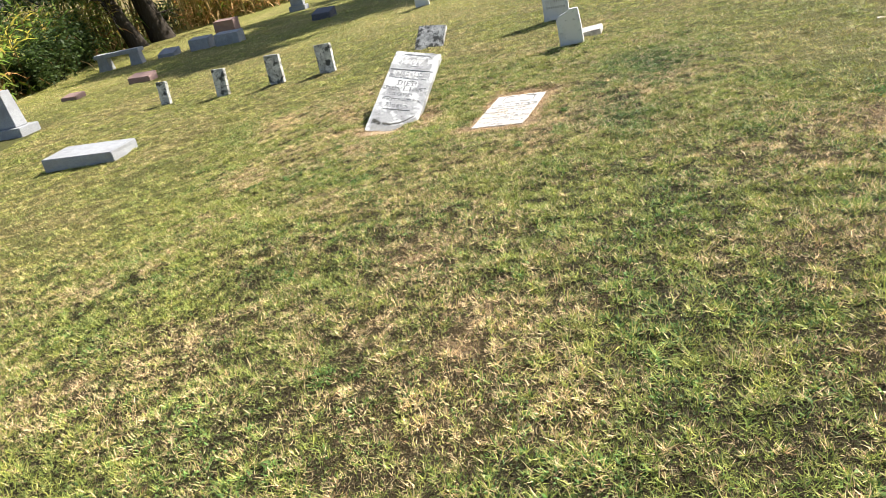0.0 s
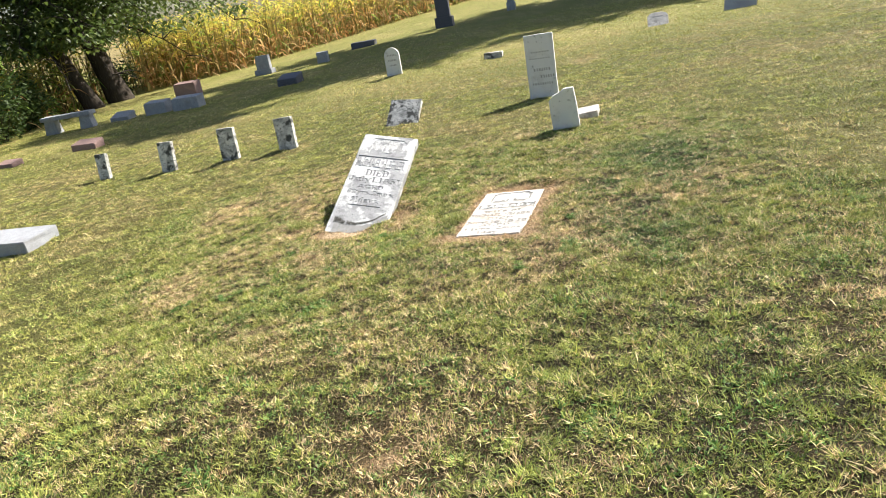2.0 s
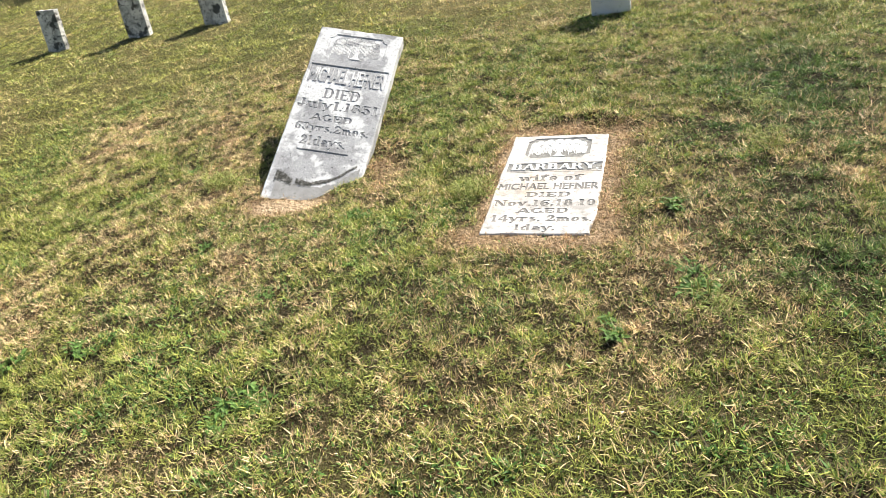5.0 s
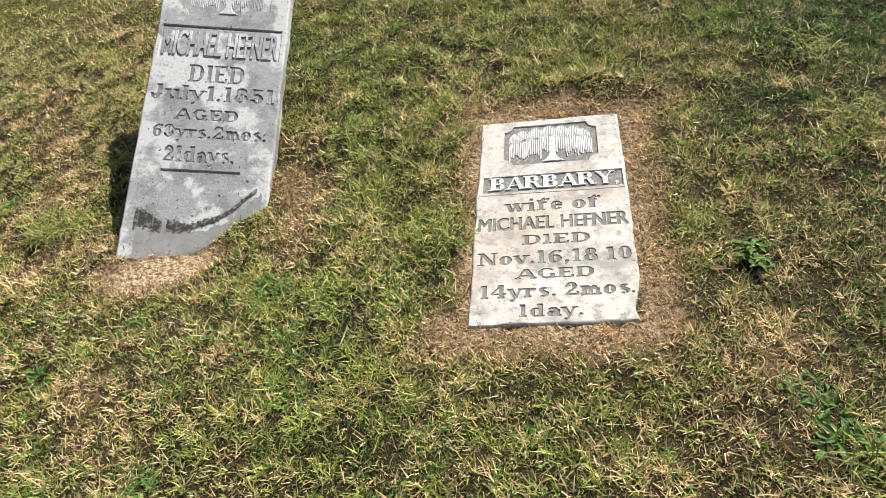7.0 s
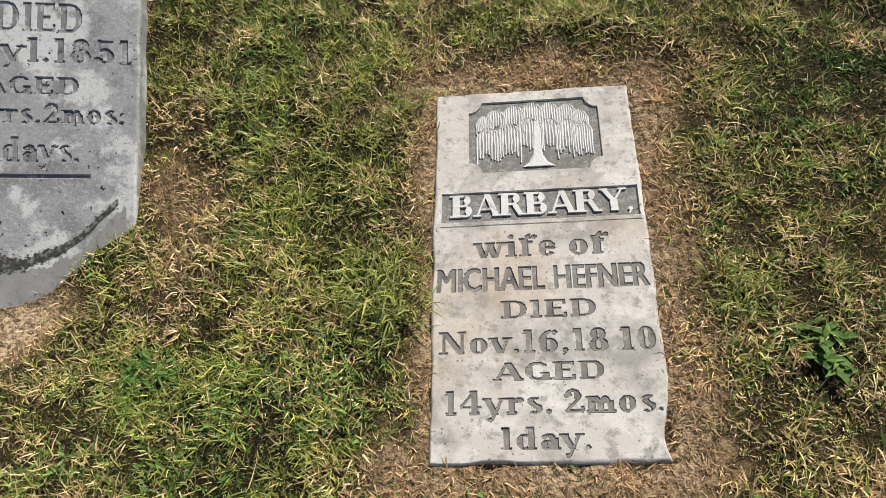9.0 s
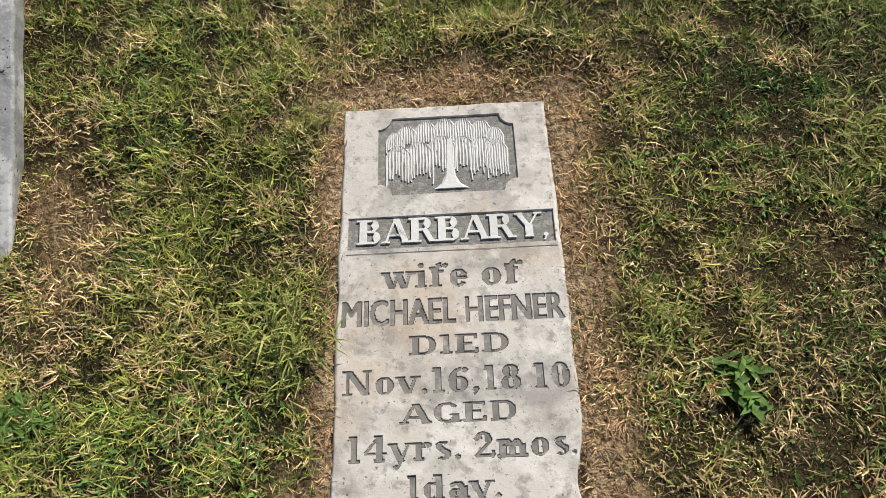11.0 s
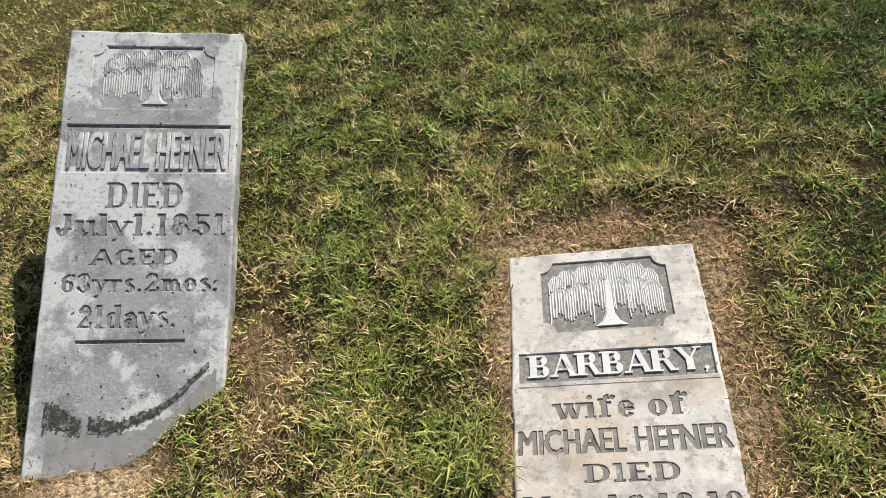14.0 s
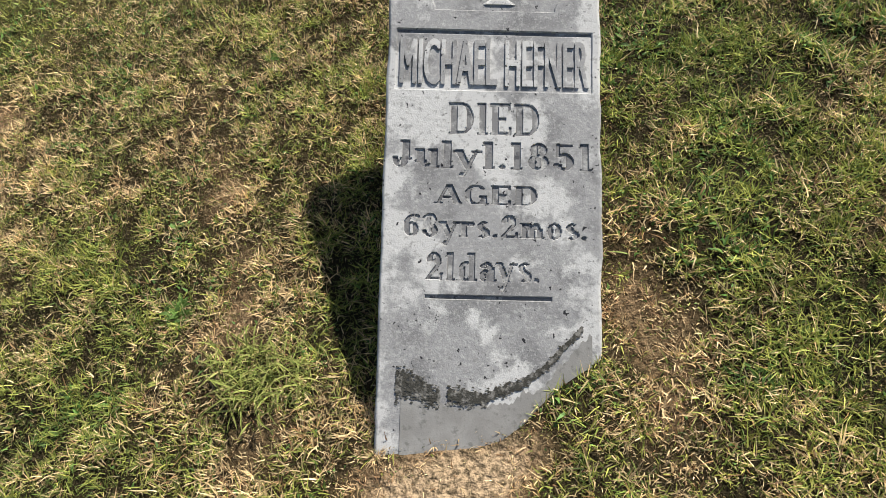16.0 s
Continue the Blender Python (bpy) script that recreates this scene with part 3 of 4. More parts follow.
def letters(words, x0, x1, y0, y1, parent, mat=M_CUT, z=-0.0044, depth=0.001, bold=0.0, name="inscription", label="", serif=True, weight=0.2):
    """A line of writing between x0 and x1, y0 and y1, each word a part; its foot lies at z. Gives the parts."""
    made = []
    if not serif:
        half = [(w, text_mesh(w, 1, 1, depth, bold)) for w in words.split()]
        total = sum(len(w) for w, _ in half) + 0.7 * (len(half) - 1)
        at_x = x0
        for w, me in half:
            wide = (x1 - x0) * len(w) / total
            me.transform(Matrix.Translation((at_x + wide / 2, y0, z)) @ Matrix.Diagonal((wide, y1 - y0, 1, 1)))
            me.materials.append(mat)
            ob = new(name, me)
            ob.parent = parent
            made.append(ob)
            at_x += wide + (x1 - x0) * 0.7 / total
        return made
    words_bm, pen = [], 0.0
    for w in words.split():
        bm = serif_mesh(w, depth, weight)
        for v in bm.verts:
            v.co.x += pen
        pen = max(v.co.x for v in bm.verts) + 0.42
        words_bm.append(bm)
    every = [v.co for bm in words_bm for v in bm.verts]
    lo = [min(c[i] for c in every) for i in (0, 1)]
    hi = [max(c[i] for c in every) for i in (0, 1)]
    for bm in words_bm:
        for v in bm.verts:
            v.co.x = x0 + (v.co.x - lo[0]) / (hi[0] - lo[0]) * (x1 - x0)
            v.co.y = y0 + (v.co.y - lo[1]) / (hi[1] - lo[1]) * (y1 - y0)
            v.co.z += z
        made.append(part(name, bm, mat, parent, label))
    return made


def carved_slab(w, y0, y1, depth, step, cuts, sinks, parent, mat, seed, chip=0.0, start=0.0):
    """A tablet whose face is cut in: cuts are (parts, depth), sinks are (test over x and y, depth). Fine from start upwards."""
    xs = np.linspace(-w / 2, w / 2, int(w / step) + 1)
    ys = np.concatenate([np.linspace(y0, start, 10)[:-1] if start > y0 else np.array([]), np.linspace(start, y1, int((y1 - start) / step) + 1)])
    gx, gy = np.meshgrid(xs, ys)
    deep = np.zeros_like(gx)
    for test, d in sinks:
        deep = np.maximum(deep, np.where(test(gx, gy), d, 0))
    for obs, d in cuts:
        for ob in obs:
            vs = ob.data.vertices
            for p in ob.data.polygons:
                if p.normal.z < 0.5:
                    continue
                q = [vs[i].co for i in p.vertices]
                i0, i1 = np.searchsorted(xs, min(c.x for c in q) - 0.0005), np.searchsorted(xs, max(c.x for c in q) + 0.0005)
                j0, j1 = np.searchsorted(ys, min(c.y for c in q) - 0.0005), np.searchsorted(ys, max(c.y for c in q) + 0.0005)
                if i1 <= i0 or j1 <= j0:
                    continue
                bx, by = gx[j0:j1, i0:i1], gy[j0:j1, i0:i1]
                inside = np.ones(bx.shape, bool)
                for k in range(len(q)):
                    a, b = q[k - 1], q[k]
                    inside &= (b.x - a.x) * (by - a.y) - (b.y - a.y) * (bx - a.x) >= -0.0004 * (abs(b.x - a.x) + abs(b.y - a.y))
                deep[j0:j1, i0:i1] = np.maximum(deep[j0:j1, i0:i1], np.where(inside, d, 0))
    rim = np.minimum(np.minimum(gx + w / 2, w / 2 - gx), np.minimum(gy - y0, y1 - gy))
    worn = 0.004 + 0.006 * value_noise(gx * 20 + seed, gy * 20, 1.0, seed)
    z = -deep - 0.006 * np.clip(1 - rim / worn, 0, 1) ** 2 - 0.0016 * np.clip(fractal(gx, gy, 60, seed + 3) - 0.55, 0, 1) - 0.0025 * (fractal(gx, gy, 7, seed + 5) - 0.5)
    ex, ey = 2 * gx / w, (gy - y0) / (y1 - y0) * 2 - 1
    ox = np.sign(ex) * np.abs(ex) ** 12 * 0.009 * (fractal(np.sign(ex) * 3.0, gy, 12, seed + 7) - 0.55)
    ox = ox - chip * np.clip(ex, 0, 1) ** 4 * np.exp(-((gy - y0 - 0.05) / 0.07) ** 2)
    oy = np.sign(ey) * np.abs(ey) ** 30 * 0.009 * (fractal(gx, np.sign(ey) * 3.0, 12, seed + 9) - 0.55)
    ny, nx = gx.shape
    top = np.stack([gx + ox, gy + oy, z], -1)
    idx = np.arange(nx * ny).reshape(ny, nx)
    ring = np.concatenate([idx[0, :-1], idx[:-1, -1], idx[-1, :0:-1], idx[:0:-1, 0]])
    flat_top = top.reshape(-1, 3)
    low = flat_top[ring] * [1, 1, 0] + [0, 0, -depth]
    m, n0 = len(ring), nx * ny
    quads = np.stack([idx[:-1, :-1], idx[:-1, 1:], idx[1:, 1:], idx[1:, :-1]], -1).reshape(-1, 4)
    nxt = np.roll(np.arange(m), -1)
    skirt = np.stack([ring, n0 + np.arange(m), n0 + nxt, ring[nxt]], 1)
    me = bpy.data.meshes.new("slab")
    me.from_pydata(np.concatenate([flat_top, low]).tolist(), [], quads.tolist() + skirt.tolist() + [list(range(n0 + m - 1, n0 - 1, -1))])
    me.update()
    me.materials.append(mat)
    ob = new("slab", me)
    ob.parent = parent
    return ob


def in_notched(cx, cy, w, h, r):
    """A test for lying inside a panel with scooped corners."""
    def test(x, y):
        u, v = np.abs(x - cx), np.abs(y - cy)
        return (u < w / 2) & (v < h / 2) & (np.hypot(u - w / 2, v - h / 2) > r)
    return test


def in_box(cx, cy, w, h):
    return lambda x, y: (np.abs(x - cx) < w / 2) & (np.abs(y - cy) < h / 2)


def bar(w, h, x, y, z, depth, mat, parent, name, label=""):
    bm = slab_bm([(x - w / 2, y - h / 2), (x + w / 2, y - h / 2), (x + w / 2, y + h / 2), (x - w / 2, y + h / 2)], depth, 0)
    bmesh.ops.translate(bm, verts=bm.verts, vec=(0, 0, z))
    return part(name, bm, mat, parent, label)


def willow(parent, cx, cy, w, h, mat, z):
    """A carved weeping willow in relief: trunk, and hanging strands from several domes."""
    rng = random.Random(4)
    bm = bmesh.new()

    def strand(pts, wid):
        ring = []
        for i, (x, y) in enumerate(pts):
            f = wid * (1 - 0.55 * i / len(pts))
            ring.append((bm.verts.new((x - f, y, z)), bm.verts.new((x, y, z + 0.0045)), bm.verts.new((x + f, y, z))))
        for a, b in zip(ring, ring[1:]):
            bm.faces.new((a[0], b[0], b[1], a[1]))
            bm.faces.new((a[1], b[1], b[2], a[2]))
    for dx, top, r, drop in ((-0.3, 0.36, 0.085, 0.24), (-0.15, 0.42, 0.085, 0.3), (0.0, 0.45, 0.085, 0.3), (0.14, 0.43, 0.085, 0.3), (0.28, 0.4, 0.08, 0.24), (-0.39, 0.28, 0.07, 0.2), (0.38, 0.3, 0.07, 0.2),
                             (-0.36, 0.08, 0.1, 0.42), (-0.2, 0.13, 0.1, 0.46), (-0.03, 0.2, 0.105, 0.44), (0.13, 0.18, 0.105, 0.44), (0.28, 0.16, 0.095, 0.46), (0.39, 0.12, 0.08, 0.44)):
        for k in range(9):
            f = (k - 4) / 4.2
            x = cx + (dx + r * f) * w
            arc = cy + (top + 0.11 * math.sqrt(max(1 - f * f, 0)) - 0.06) * h
            end = arc - drop * h * rng.uniform(0.75, 1.0)
            pts = [(cx + (dx + r * f * 0.25) * w, cy + (top + 0.05) * h), (cx + (dx + r * f * 0.75) * w, arc + 0.004 * h), (x, arc - 0.05 * h)]
            pts += [(x + rng.uniform(-0.001, 0.001), arc - 0.05 * h + (end - arc) * q / 4) for q in range(1, 5)]
            strand(pts, 0.0046)
    tr = [(-0.007, 0.2), (-0.009, -0.1), (-0.013, -0.3), (-0.021, -0.4), (-0.038, -0.47), (0.042, -0.47), (0.022, -0.4), (0.012, -0.3), (0.009, -0.1), (0.008, 0.2)]
    low = [bm.verts.new((cx + 0.03 * w + x, cy + y * h, z + 0.001)) for x, y in tr]
    up = [bm.verts.new((cx + 0.03 * w + x * 0.7, cy + y * h, z + 0.0045)) for x, y in tr]
    bm.faces.new(up[::-1])
    for i in range(len(tr)):
        bm.faces.new((low[i - 1], low[i], up[i], up[i - 1]))
    bmesh.ops.recalc_face_normals(bm, faces=bm.faces)
    return tagged(part("carved_willow", bm, mat, parent, "weeping willow carved in low relief"), kind="stuff")


# The flat tablet, sunk in the turf
flat = thing("flat_gravestone", frame_of(FLAT_C - FLAT_V * 0.465, FLAT_U, FLAT_V), "white weathered marble tablet lying flat in turf, carved willow", "gravestone")
panel_bm = slab_bm(notched(0.318, 0.217, 0.03), 0.003, 0)
bmesh.ops.translate(panel_bm, verts=panel_bm.verts, vec=(0.002, 0.789, -0.0045))
part("sunk_panel", panel_bm, M_SUNK, flat, "dark stippled sunk panel with scooped corners")
willow(flat, 0.0, 0.789, 0.3, 0.2, M_WHITE, -0.0044)
bar(0.452, 0.083, 0.004, 0.588, -0.0045, 0.003, M_SUNK, flat, "name_panel", "dark stippled sunk name panel")
bar(0.452, 0.003, 0.004, 0.536, -0.001, 0.002, M_CUT, flat, "rule")
letters("BARBARY,", -0.2, 0.214, 0.553, 0.622, flat, M_WHITE, -0.0046, 0.0046, label="white raised letters", weight=0.27)
flat_cut = []
for words, x0, x1, y0, y1 in (("wife of", -0.148, 0.152, 0.452, 0.509), ("DIED", -0.088, 0.109, 0.306, 0.344), ("Nov.16,18 10", -0.222, 0.224, 0.22, 0.277), ("AGED", -0.11, 0.114, 0.168, 0.205),
                              ("14yrs. 2mos.", -0.207, 0.23, 0.082, 0.146), ("1day.", -0.096, 0.076, 0.012, 0.071)):
    flat_cut += letters(words, x0, x1, y0, y1, flat, z=-0.0039)
flat_cut += letters("MICHAEL HEFNER", -0.225, 0.226, 0.371, 0.427, flat, z=-0.0039, bold=0.008, serif=False)
carved_slab(0.478, 0.0, 0.93, 0.055, 0.002, [(flat_cut, 0.005)], [(in_notched(0.002, 0.789, 0.314, 0.213, 0.031), 0.008), (in_box(0.004, 0.588, 0.448, 0.079), 0.008), (in_box(0.004, 0.536, 0.452, 0.003), 0.002)],
            flat, M_MARBLE, 3, chip=0.02)

# The leaning tablet, tipped far back
lean = thing("leaning_gravestone", frame_of(LEAN_O + LEAN_U * 0.237, LEAN_U, LEAN_V), "grey weathered marble tablet leaning far back, its foot buried", "gravestone")
lean_panel = in_notched(0.0, 1.11, 0.34, 0.2, 0.032)
willow(lean, 0.0, 1.11, 0.3, 0.18, M_GREY_MARBLE, -0.004)
for x, y, w, h in ((0.0, 0.957, 0.452, 0.008), (0.0, 0.814, 0.452, 0.004), (-0.224, 0.886, 0.004, 0.14), (0.224, 0.886, 0.004, 0.14), (-0.005, 0.342, 0.28, 0.007), (0.0, 1.206, 0.27, 0.008)):
    bar(w, h, x, y, -0.0055, 0.003, M_WORN_CUT, lean, "rule")
letters("MICHAEL HEFNER", -0.214, 0.216, 0.828, 0.938, lean, M_GREY_MARBLE, -0.004, 0.0042, bold=0.009, serif=False, label="worn raised letters")
lean_cut = []
for words, x0, x1, y0, y1 in (("DIED", -0.1, 0.103, 0.712, 0.785), ("July1.1851", -0.226, 0.222, 0.613, 0.694), ("AGED", -0.13, 0.1, 0.55, 0.594), ("63yrs.2mos.", -0.195, 0.21, 0.458, 0.527), ("21days.", -0.143, 0.105, 0.357, 0.44)):
    lean_cut += letters(words, x0, x1, y0, y1, lean, M_WORN_CUT, z=-0.0048)
carved_slab(0.492, -0.26, 1.26, 0.075, 0.0024, [(lean_cut, 0.006)],
            [(lean_panel, 0.003), (in_box(0.0, 0.886, 0.452, 0.142), 0.004)] + [(in_box(*b), 0.0058) for b in ((0.0, 0.957, 0.452, 0.01), (-0.005, 0.342, 0.28, 0.008), (0.0, 1.206, 0.27, 0.009))],
            lean, M_GREY_MARBLE, 8, start=0.0)


def soil_line(f):
    return 0.15 - 0.035 * math.sin(f * 3.1) + 0.13 * f ** 3


def stain(parent, x0, x1, count, spread, size, seed, mat):
    """A ragged crust of small scales along an old soil line, thickest at one side."""
    rng = np.random.default_rng(seed)
    bm = bmesh.new()
    for i in range(count):
        f = rng.random() ** 1.3
        x = x0 + (x1 - x0) * f
        if value_noise(f * 40, 0.0, 0.9, 3) < 0.16:
            continue
        y = soil_line(f) + rng.normal(0, spread * (0.3 + 1.1 * (1 - f) ** 2)) + 0.012 * (value_noise(f * 14, 3.0, 1.0, 7) - 0.5)
        s = rng.uniform(0.2, 1.0) * size
        vs = [bm.verts.new((x + s * 1.7 * math.cos(a) * rng.uniform(0.5, 1.2), y + s * math.sin(a) * rng.uniform(0.5, 1.2), 0.0018 + 0.0000003 * i)) for a in np.arange(0, 6.28, 1.05)]
        bm.faces.new(vs)
    return tagged(part("lichen_crust", bm, mat, parent, "black lichen crust along an old soil line"), kind="stuff")


def foot_stain(parent, x0, x1, mat):
    """A thin film of old soil below the soil line, with a ragged upper edge."""
    bm = bmesh.new()
    rows = []
    for i in range(181):
        f = i / 180
        x = x0 + (x1 - x0) * f
        y = soil_line(f) - 0.012 + 0.05 * (float(fractal(f * 3.0, 1.0, 4.0, 12)) - 0.6) + 0.016 * (float(value_noise(f * 90, 2.0, 1.0, 14)) - 0.5)
        rows.append([bm.verts.new((x, y - q * (y + 0.2), 0.0013)) for q in (0, 0.3, 0.6, 1)])
    for p, q in zip(rows, rows[1:]):
        for k in range(3):
            bm.faces.new((p[k], p[k + 1], q[k + 1], q[k]))
    return part("soil_stain", bm, mat, parent, "grey soil stain on the once buried foot")


stain(lean, -0.2, 0.2, 3600, 0.011, 0.003, 5, M_BLACKENED)
foot_stain(lean, -0.19, 0.222, M_DAMP)


def ground_z(x, y):
    return float(height(x, y))


def upright(x, y, w, h, thick, label, top="flat", yaw=0.0, back=0.0, side=0.0, mat=M_LICHEN, seed=1, name="gravestone", lines=(), group=""):
    """A tablet standing in the ground, at the middle of its front foot."""
    z = ground_z(x, y)
    e = thing(name, pose(x, y, z, 90 - back, side, ROW_YAW + yaw), label, "gravestone", group)
    if top == "arch":
        pts = [(-w / 2, -0.12), (w / 2, -0.12)] + [(w / 2 * math.cos(radians(a)), h - w / 2 + w / 2 * math.sin(radians(a))) for a in range(0, 181, 12)]
    elif top == "broken":
        pts = [(-w / 2, -0.12), (w / 2, -0.12), (w * 0.5, h * 0.55), (w * 0.46, h), (w * 0.1, h * 1.0), (-w * 0.05, h * 0.93), (-w * 0.34, h * 0.86), (-w * 0.5, h * 0.74), (-w * 0.5, h * 0.3)]
    elif top == "point":
        pts = [(-w / 2, -0.12), (w / 2, -0.12), (w / 2, h * 0.7), (w * 0.1, h), (-w / 2, h * 0.75)]
    else:
        pts = worn_rect(w, h + 0.12, -0.12, 8, 0.003, seed)
    part("slab", slab_bm(pts, thick, 0.006, 0.002, seed), mat, e)
    for lx0, lx1, ly, lt in lines:
        rng = random.Random(int(ly * 1000))
        x0 = lx0
        while x0 < lx1:
            lw = rng.uniform(0.016, 0.03)
            bar(lw * 0.7, lt * 0.7, x0 + lw / 2, ly, 0.0012, 0.003, M_LETTER, e, "letter_mark")
            x0 += lw + 0.01
    return e


def block(x, y, w, d, h, label, mat, slope=0.0, yaw=0.0, name="block_marker", seed=0, category="grave marker", sunk=0.08):
    """A low granite block with a rough edge and a top that may slope to the front."""
    e_z = ground_z(x, y)
    bm = bmesh.new()
    bmesh.ops.create_cube(bm, size=1)
    bmesh.ops.subdivide_edges(bm, edges=list(bm.edges), cuts=3, use_grid_fill=True)
    for v in bm.verts:
        low = v.co.z < 0.49
        p = Vector((v.co.x * w, (v.co.y + 0.5) * d, (v.co.z + 0.5) * (h + sunk) - sunk))
        if v.co.z > 0:
            p.z -= slope * (0.5 - v.co.y) * d * (v.co.z * 2)
        if low:
            p += Vector(noise.noise_vector(p * 7 + Vector((seed, seed * 2, 0)))) * 0.014
        v.co = p
    bmesh.ops.bevel(bm, geom=[e for e in bm.edges if e.calc_face_angle(0) > 0.6], offset=0.008, segments=2, affect="EDGES")
    me = bpy.data.meshes.new(name)
    bm.to_mesh(me)
    bm.free()
    me.materials.append(mat)
    ob = new(name, me)
    ob.matrix_basis = pose(x, y, e_z, 0, 0, ROW_YAW + yaw)
    return tagged(ob, label, category)


def solid_bm(w0, d0, w1, d1, h, z=0.0, y=0.0, bevel=0.01):
    bm = bmesh.new()
    lo = [bm.verts.new((sx * w0 / 2, y + sy * d0 / 2, z)) for sx, sy in ((-1, -1), (1, -1), (1, 1), (-1, 1))]
    hi = [bm.verts.new((sx * w1 / 2, y + sy * d1 / 2, z + h)) for sx, sy in ((-1, -1), (1, -1), (1, 1), (-1, 1))]
    bm.faces.new(lo[::-1])
    bm.faces.new(hi)
    for i in range(4):
        bm.faces.new((lo[i - 1], lo[i], hi[i], hi[i - 1]))
    bmesh.ops.recalc_face_normals(bm, faces=bm.faces)
    bmesh.ops.bevel(bm, geom=list(bm.edges), offset=bevel, segments=2, affect="EDGES")
    return bm


def monument(x, y, bw, bh, dw, dh, label, mat, yaw=0.0, depth=0.3, taper=0.96, offset=0.0):
    e = thing("monument", pose(x, y, ground_z(x, y), 0, 0, ROW_YAW + yaw), label, "monument")
    part("base", solid_bm(bw, depth, bw, depth, bh + 0.06, -0.06, depth / 2), mat, e)
    d = solid_bm(dw, depth * 0.6, dw * taper, depth * 0.5, dh, bh + 0.002, depth / 2)
    bmesh.ops.translate(d, verts=d.verts, vec=(offset, 0, 0))
    part("die", d, mat, e)
    return e


def put_row(args, **kw):
    return upright(*args, **kw)


SMALL = "small square-topped marble footstone blackened with lichen"
row = "row of small footstones"
upright(-5.05, 12.27, 0.18, 0.37, 0.07, SMALL, seed=11, back=6, group=row)
upright(-3.90, 11.74, 0.22, 0.42, 0.07, SMALL, seed=12, back=6, group=row)
upright(-2.95, 11.51, 0.25, 0.44, 0.07, SMALL, seed=13, back=3, group=row)
upright(-2.11, 11.34, 0.26, 0.43, 0.07, SMALL, seed=14, back=5, side=-3, group=row)
upright(1.35, 11.14, 0.37, 0.80, 0.06, "tall white marble tablet, grey-stained at its top, with a worn inscription", mat=M_WHITE, seed=15, back=2,
        lines=((-0.1, 0.13, 0.36, 0.055), (-0.02, 0.15, 0.27, 0.055), (-0.13, 0.12, 0.18, 0.045), (-0.14, 0.13, 0.5, 0.02), (-0.11, 0.12, 0.58, 0.025)), name="tall_gravestone")
upright(1.24, 9.07, 0.28, 0.41, 0.06, "broken-topped white marble tablet standing upright", "broken", mat=M_WHITE, seed=16, side=-3, name="broken_gravestone")
upright(-0.78, 17.00, 0.32, 0.55, 0.06, "round-topped white marble tablet with lichen spots", "arch", mat=M_WHITE, seed=17, back=2, name="arched_gravestone",
        lines=((-0.09, 0.08, 0.4, 0.05), (-0.09, 0.08, 0.3, 0.05), (-0.07, 0.08, 0.2, 0.04)))
upright(-0.55, 11.24, 0.43, 0.41, 0.06, "short marble tablet leaning back, mottled with dark lichen", mat=M_LICHEN, seed=18, back=48, side=6, name="tilted_gravestone")

# the fallen piece beside the broken tablet
fx, fy = 1.51, 9.46
fallen = thing("fallen_fragment", pose(fx, fy, ground_z(fx, fy) + 0.06, 4, -6, ROW_YAW), "white marble fragment lying behind the broken tablet", "gravestone")
part("slab", slab_bm(worn_rect(0.3, 0.26, -0.05, 6, 0.006, 5), 0.07, 0.006), M_MARBLE, fallen)

# small flush and low markers
sx, sy = 4.56, 16.65
sunken = thing("arched_flush_gravestone", pose(sx, sy, ground_z(sx, sy) + 0.03, 40, 0, ROW_YAW), "small round-shouldered white marble stone tipped back in worn turf", "gravestone")
part("slab", slab_bm([(-0.2, -0.15), (0.2, -0.15), (0.2, 0.22), (0.15, 0.29), (0.08, 0.32), (-0.08, 0.32), (-0.15, 0.29), (-0.2, 0.22)], 0.06, 0.006), M_MARBLE, sunken)
bar(0.2, 0.03, 0, 0.2, 0.0012, 0.003, M_LETTER, sunken, "letter_mark")
lowx, lowy, loww = 1.23, 16.63, 0.37
block(lowx, lowy, loww, 0.16, 0.12, "low grey marble stub with a rough top", M_LICHEN, seed=3)
bx, by, bw = 6.22, 16.70, 0.60
upright(bx, by, bw, 0.34, 0.07, "dark lichened tablet leaning back", "point", mat=M_GRANITE, seed=19, back=28, side=8, name="leaning_dark_gravestone")
fx2, fy2, fw2 = 3.92, 7.09, 0.3
block(fx2, fy2, fw2 * 1.1, 0.16, 0.006, "pale flush marker stone level with the turf", M_MARBLE, seed=4, name="flush_marker")

# granite markers under the trees
px, py, pw = -7.06, 16.17, 0.57
block(px, py, pw, 0.3, 0.17, "pink granite slant marker in the grass", M_PINK, 0.2, 0, "slant_marker", 5)
px, py, pw = -8.54, 15.88, 0.43
block(px, py, pw, 0.3, 0.12, "low pink granite marker in the grass", M_PINK, 0.15, 0, "slant_marker", 6)
px, py, pw = -8.02, 20.59, 0.55
block(px, py, pw, 0.32, 0.2, "pale grey granite slant marker", M_GRANITE, 0.35, 0, "slant_marker", 7)
px, py, pw = -6.96, 20.31, 0.62
block(px, py, pw, 0.3, 0.32, "grey granite block marker", M_GRANITE, 0.15, 0, "block_marker", 8)
px, py, pw = -6.09, 19.94, 0.73
block(px, py, pw, 0.34, 0.32, "grey granite block marker with a polished top", M_GRANITE, 0.1, 0, "block_marker", 9)
px, py, pw = -7.14, 23.52, 0.71
block(px, py, pw, 0.35, 0.42, "red granite block marker", M_PINK, 0.1, 0, "block_marker", 10)
px, py, pw = -3.60, 20.35, 0.54
block(px, py, pw, 0.4, 0.26, "dark granite slant marker", M_DARKSTONE, 0.25, 0, "slant_marker", 11)
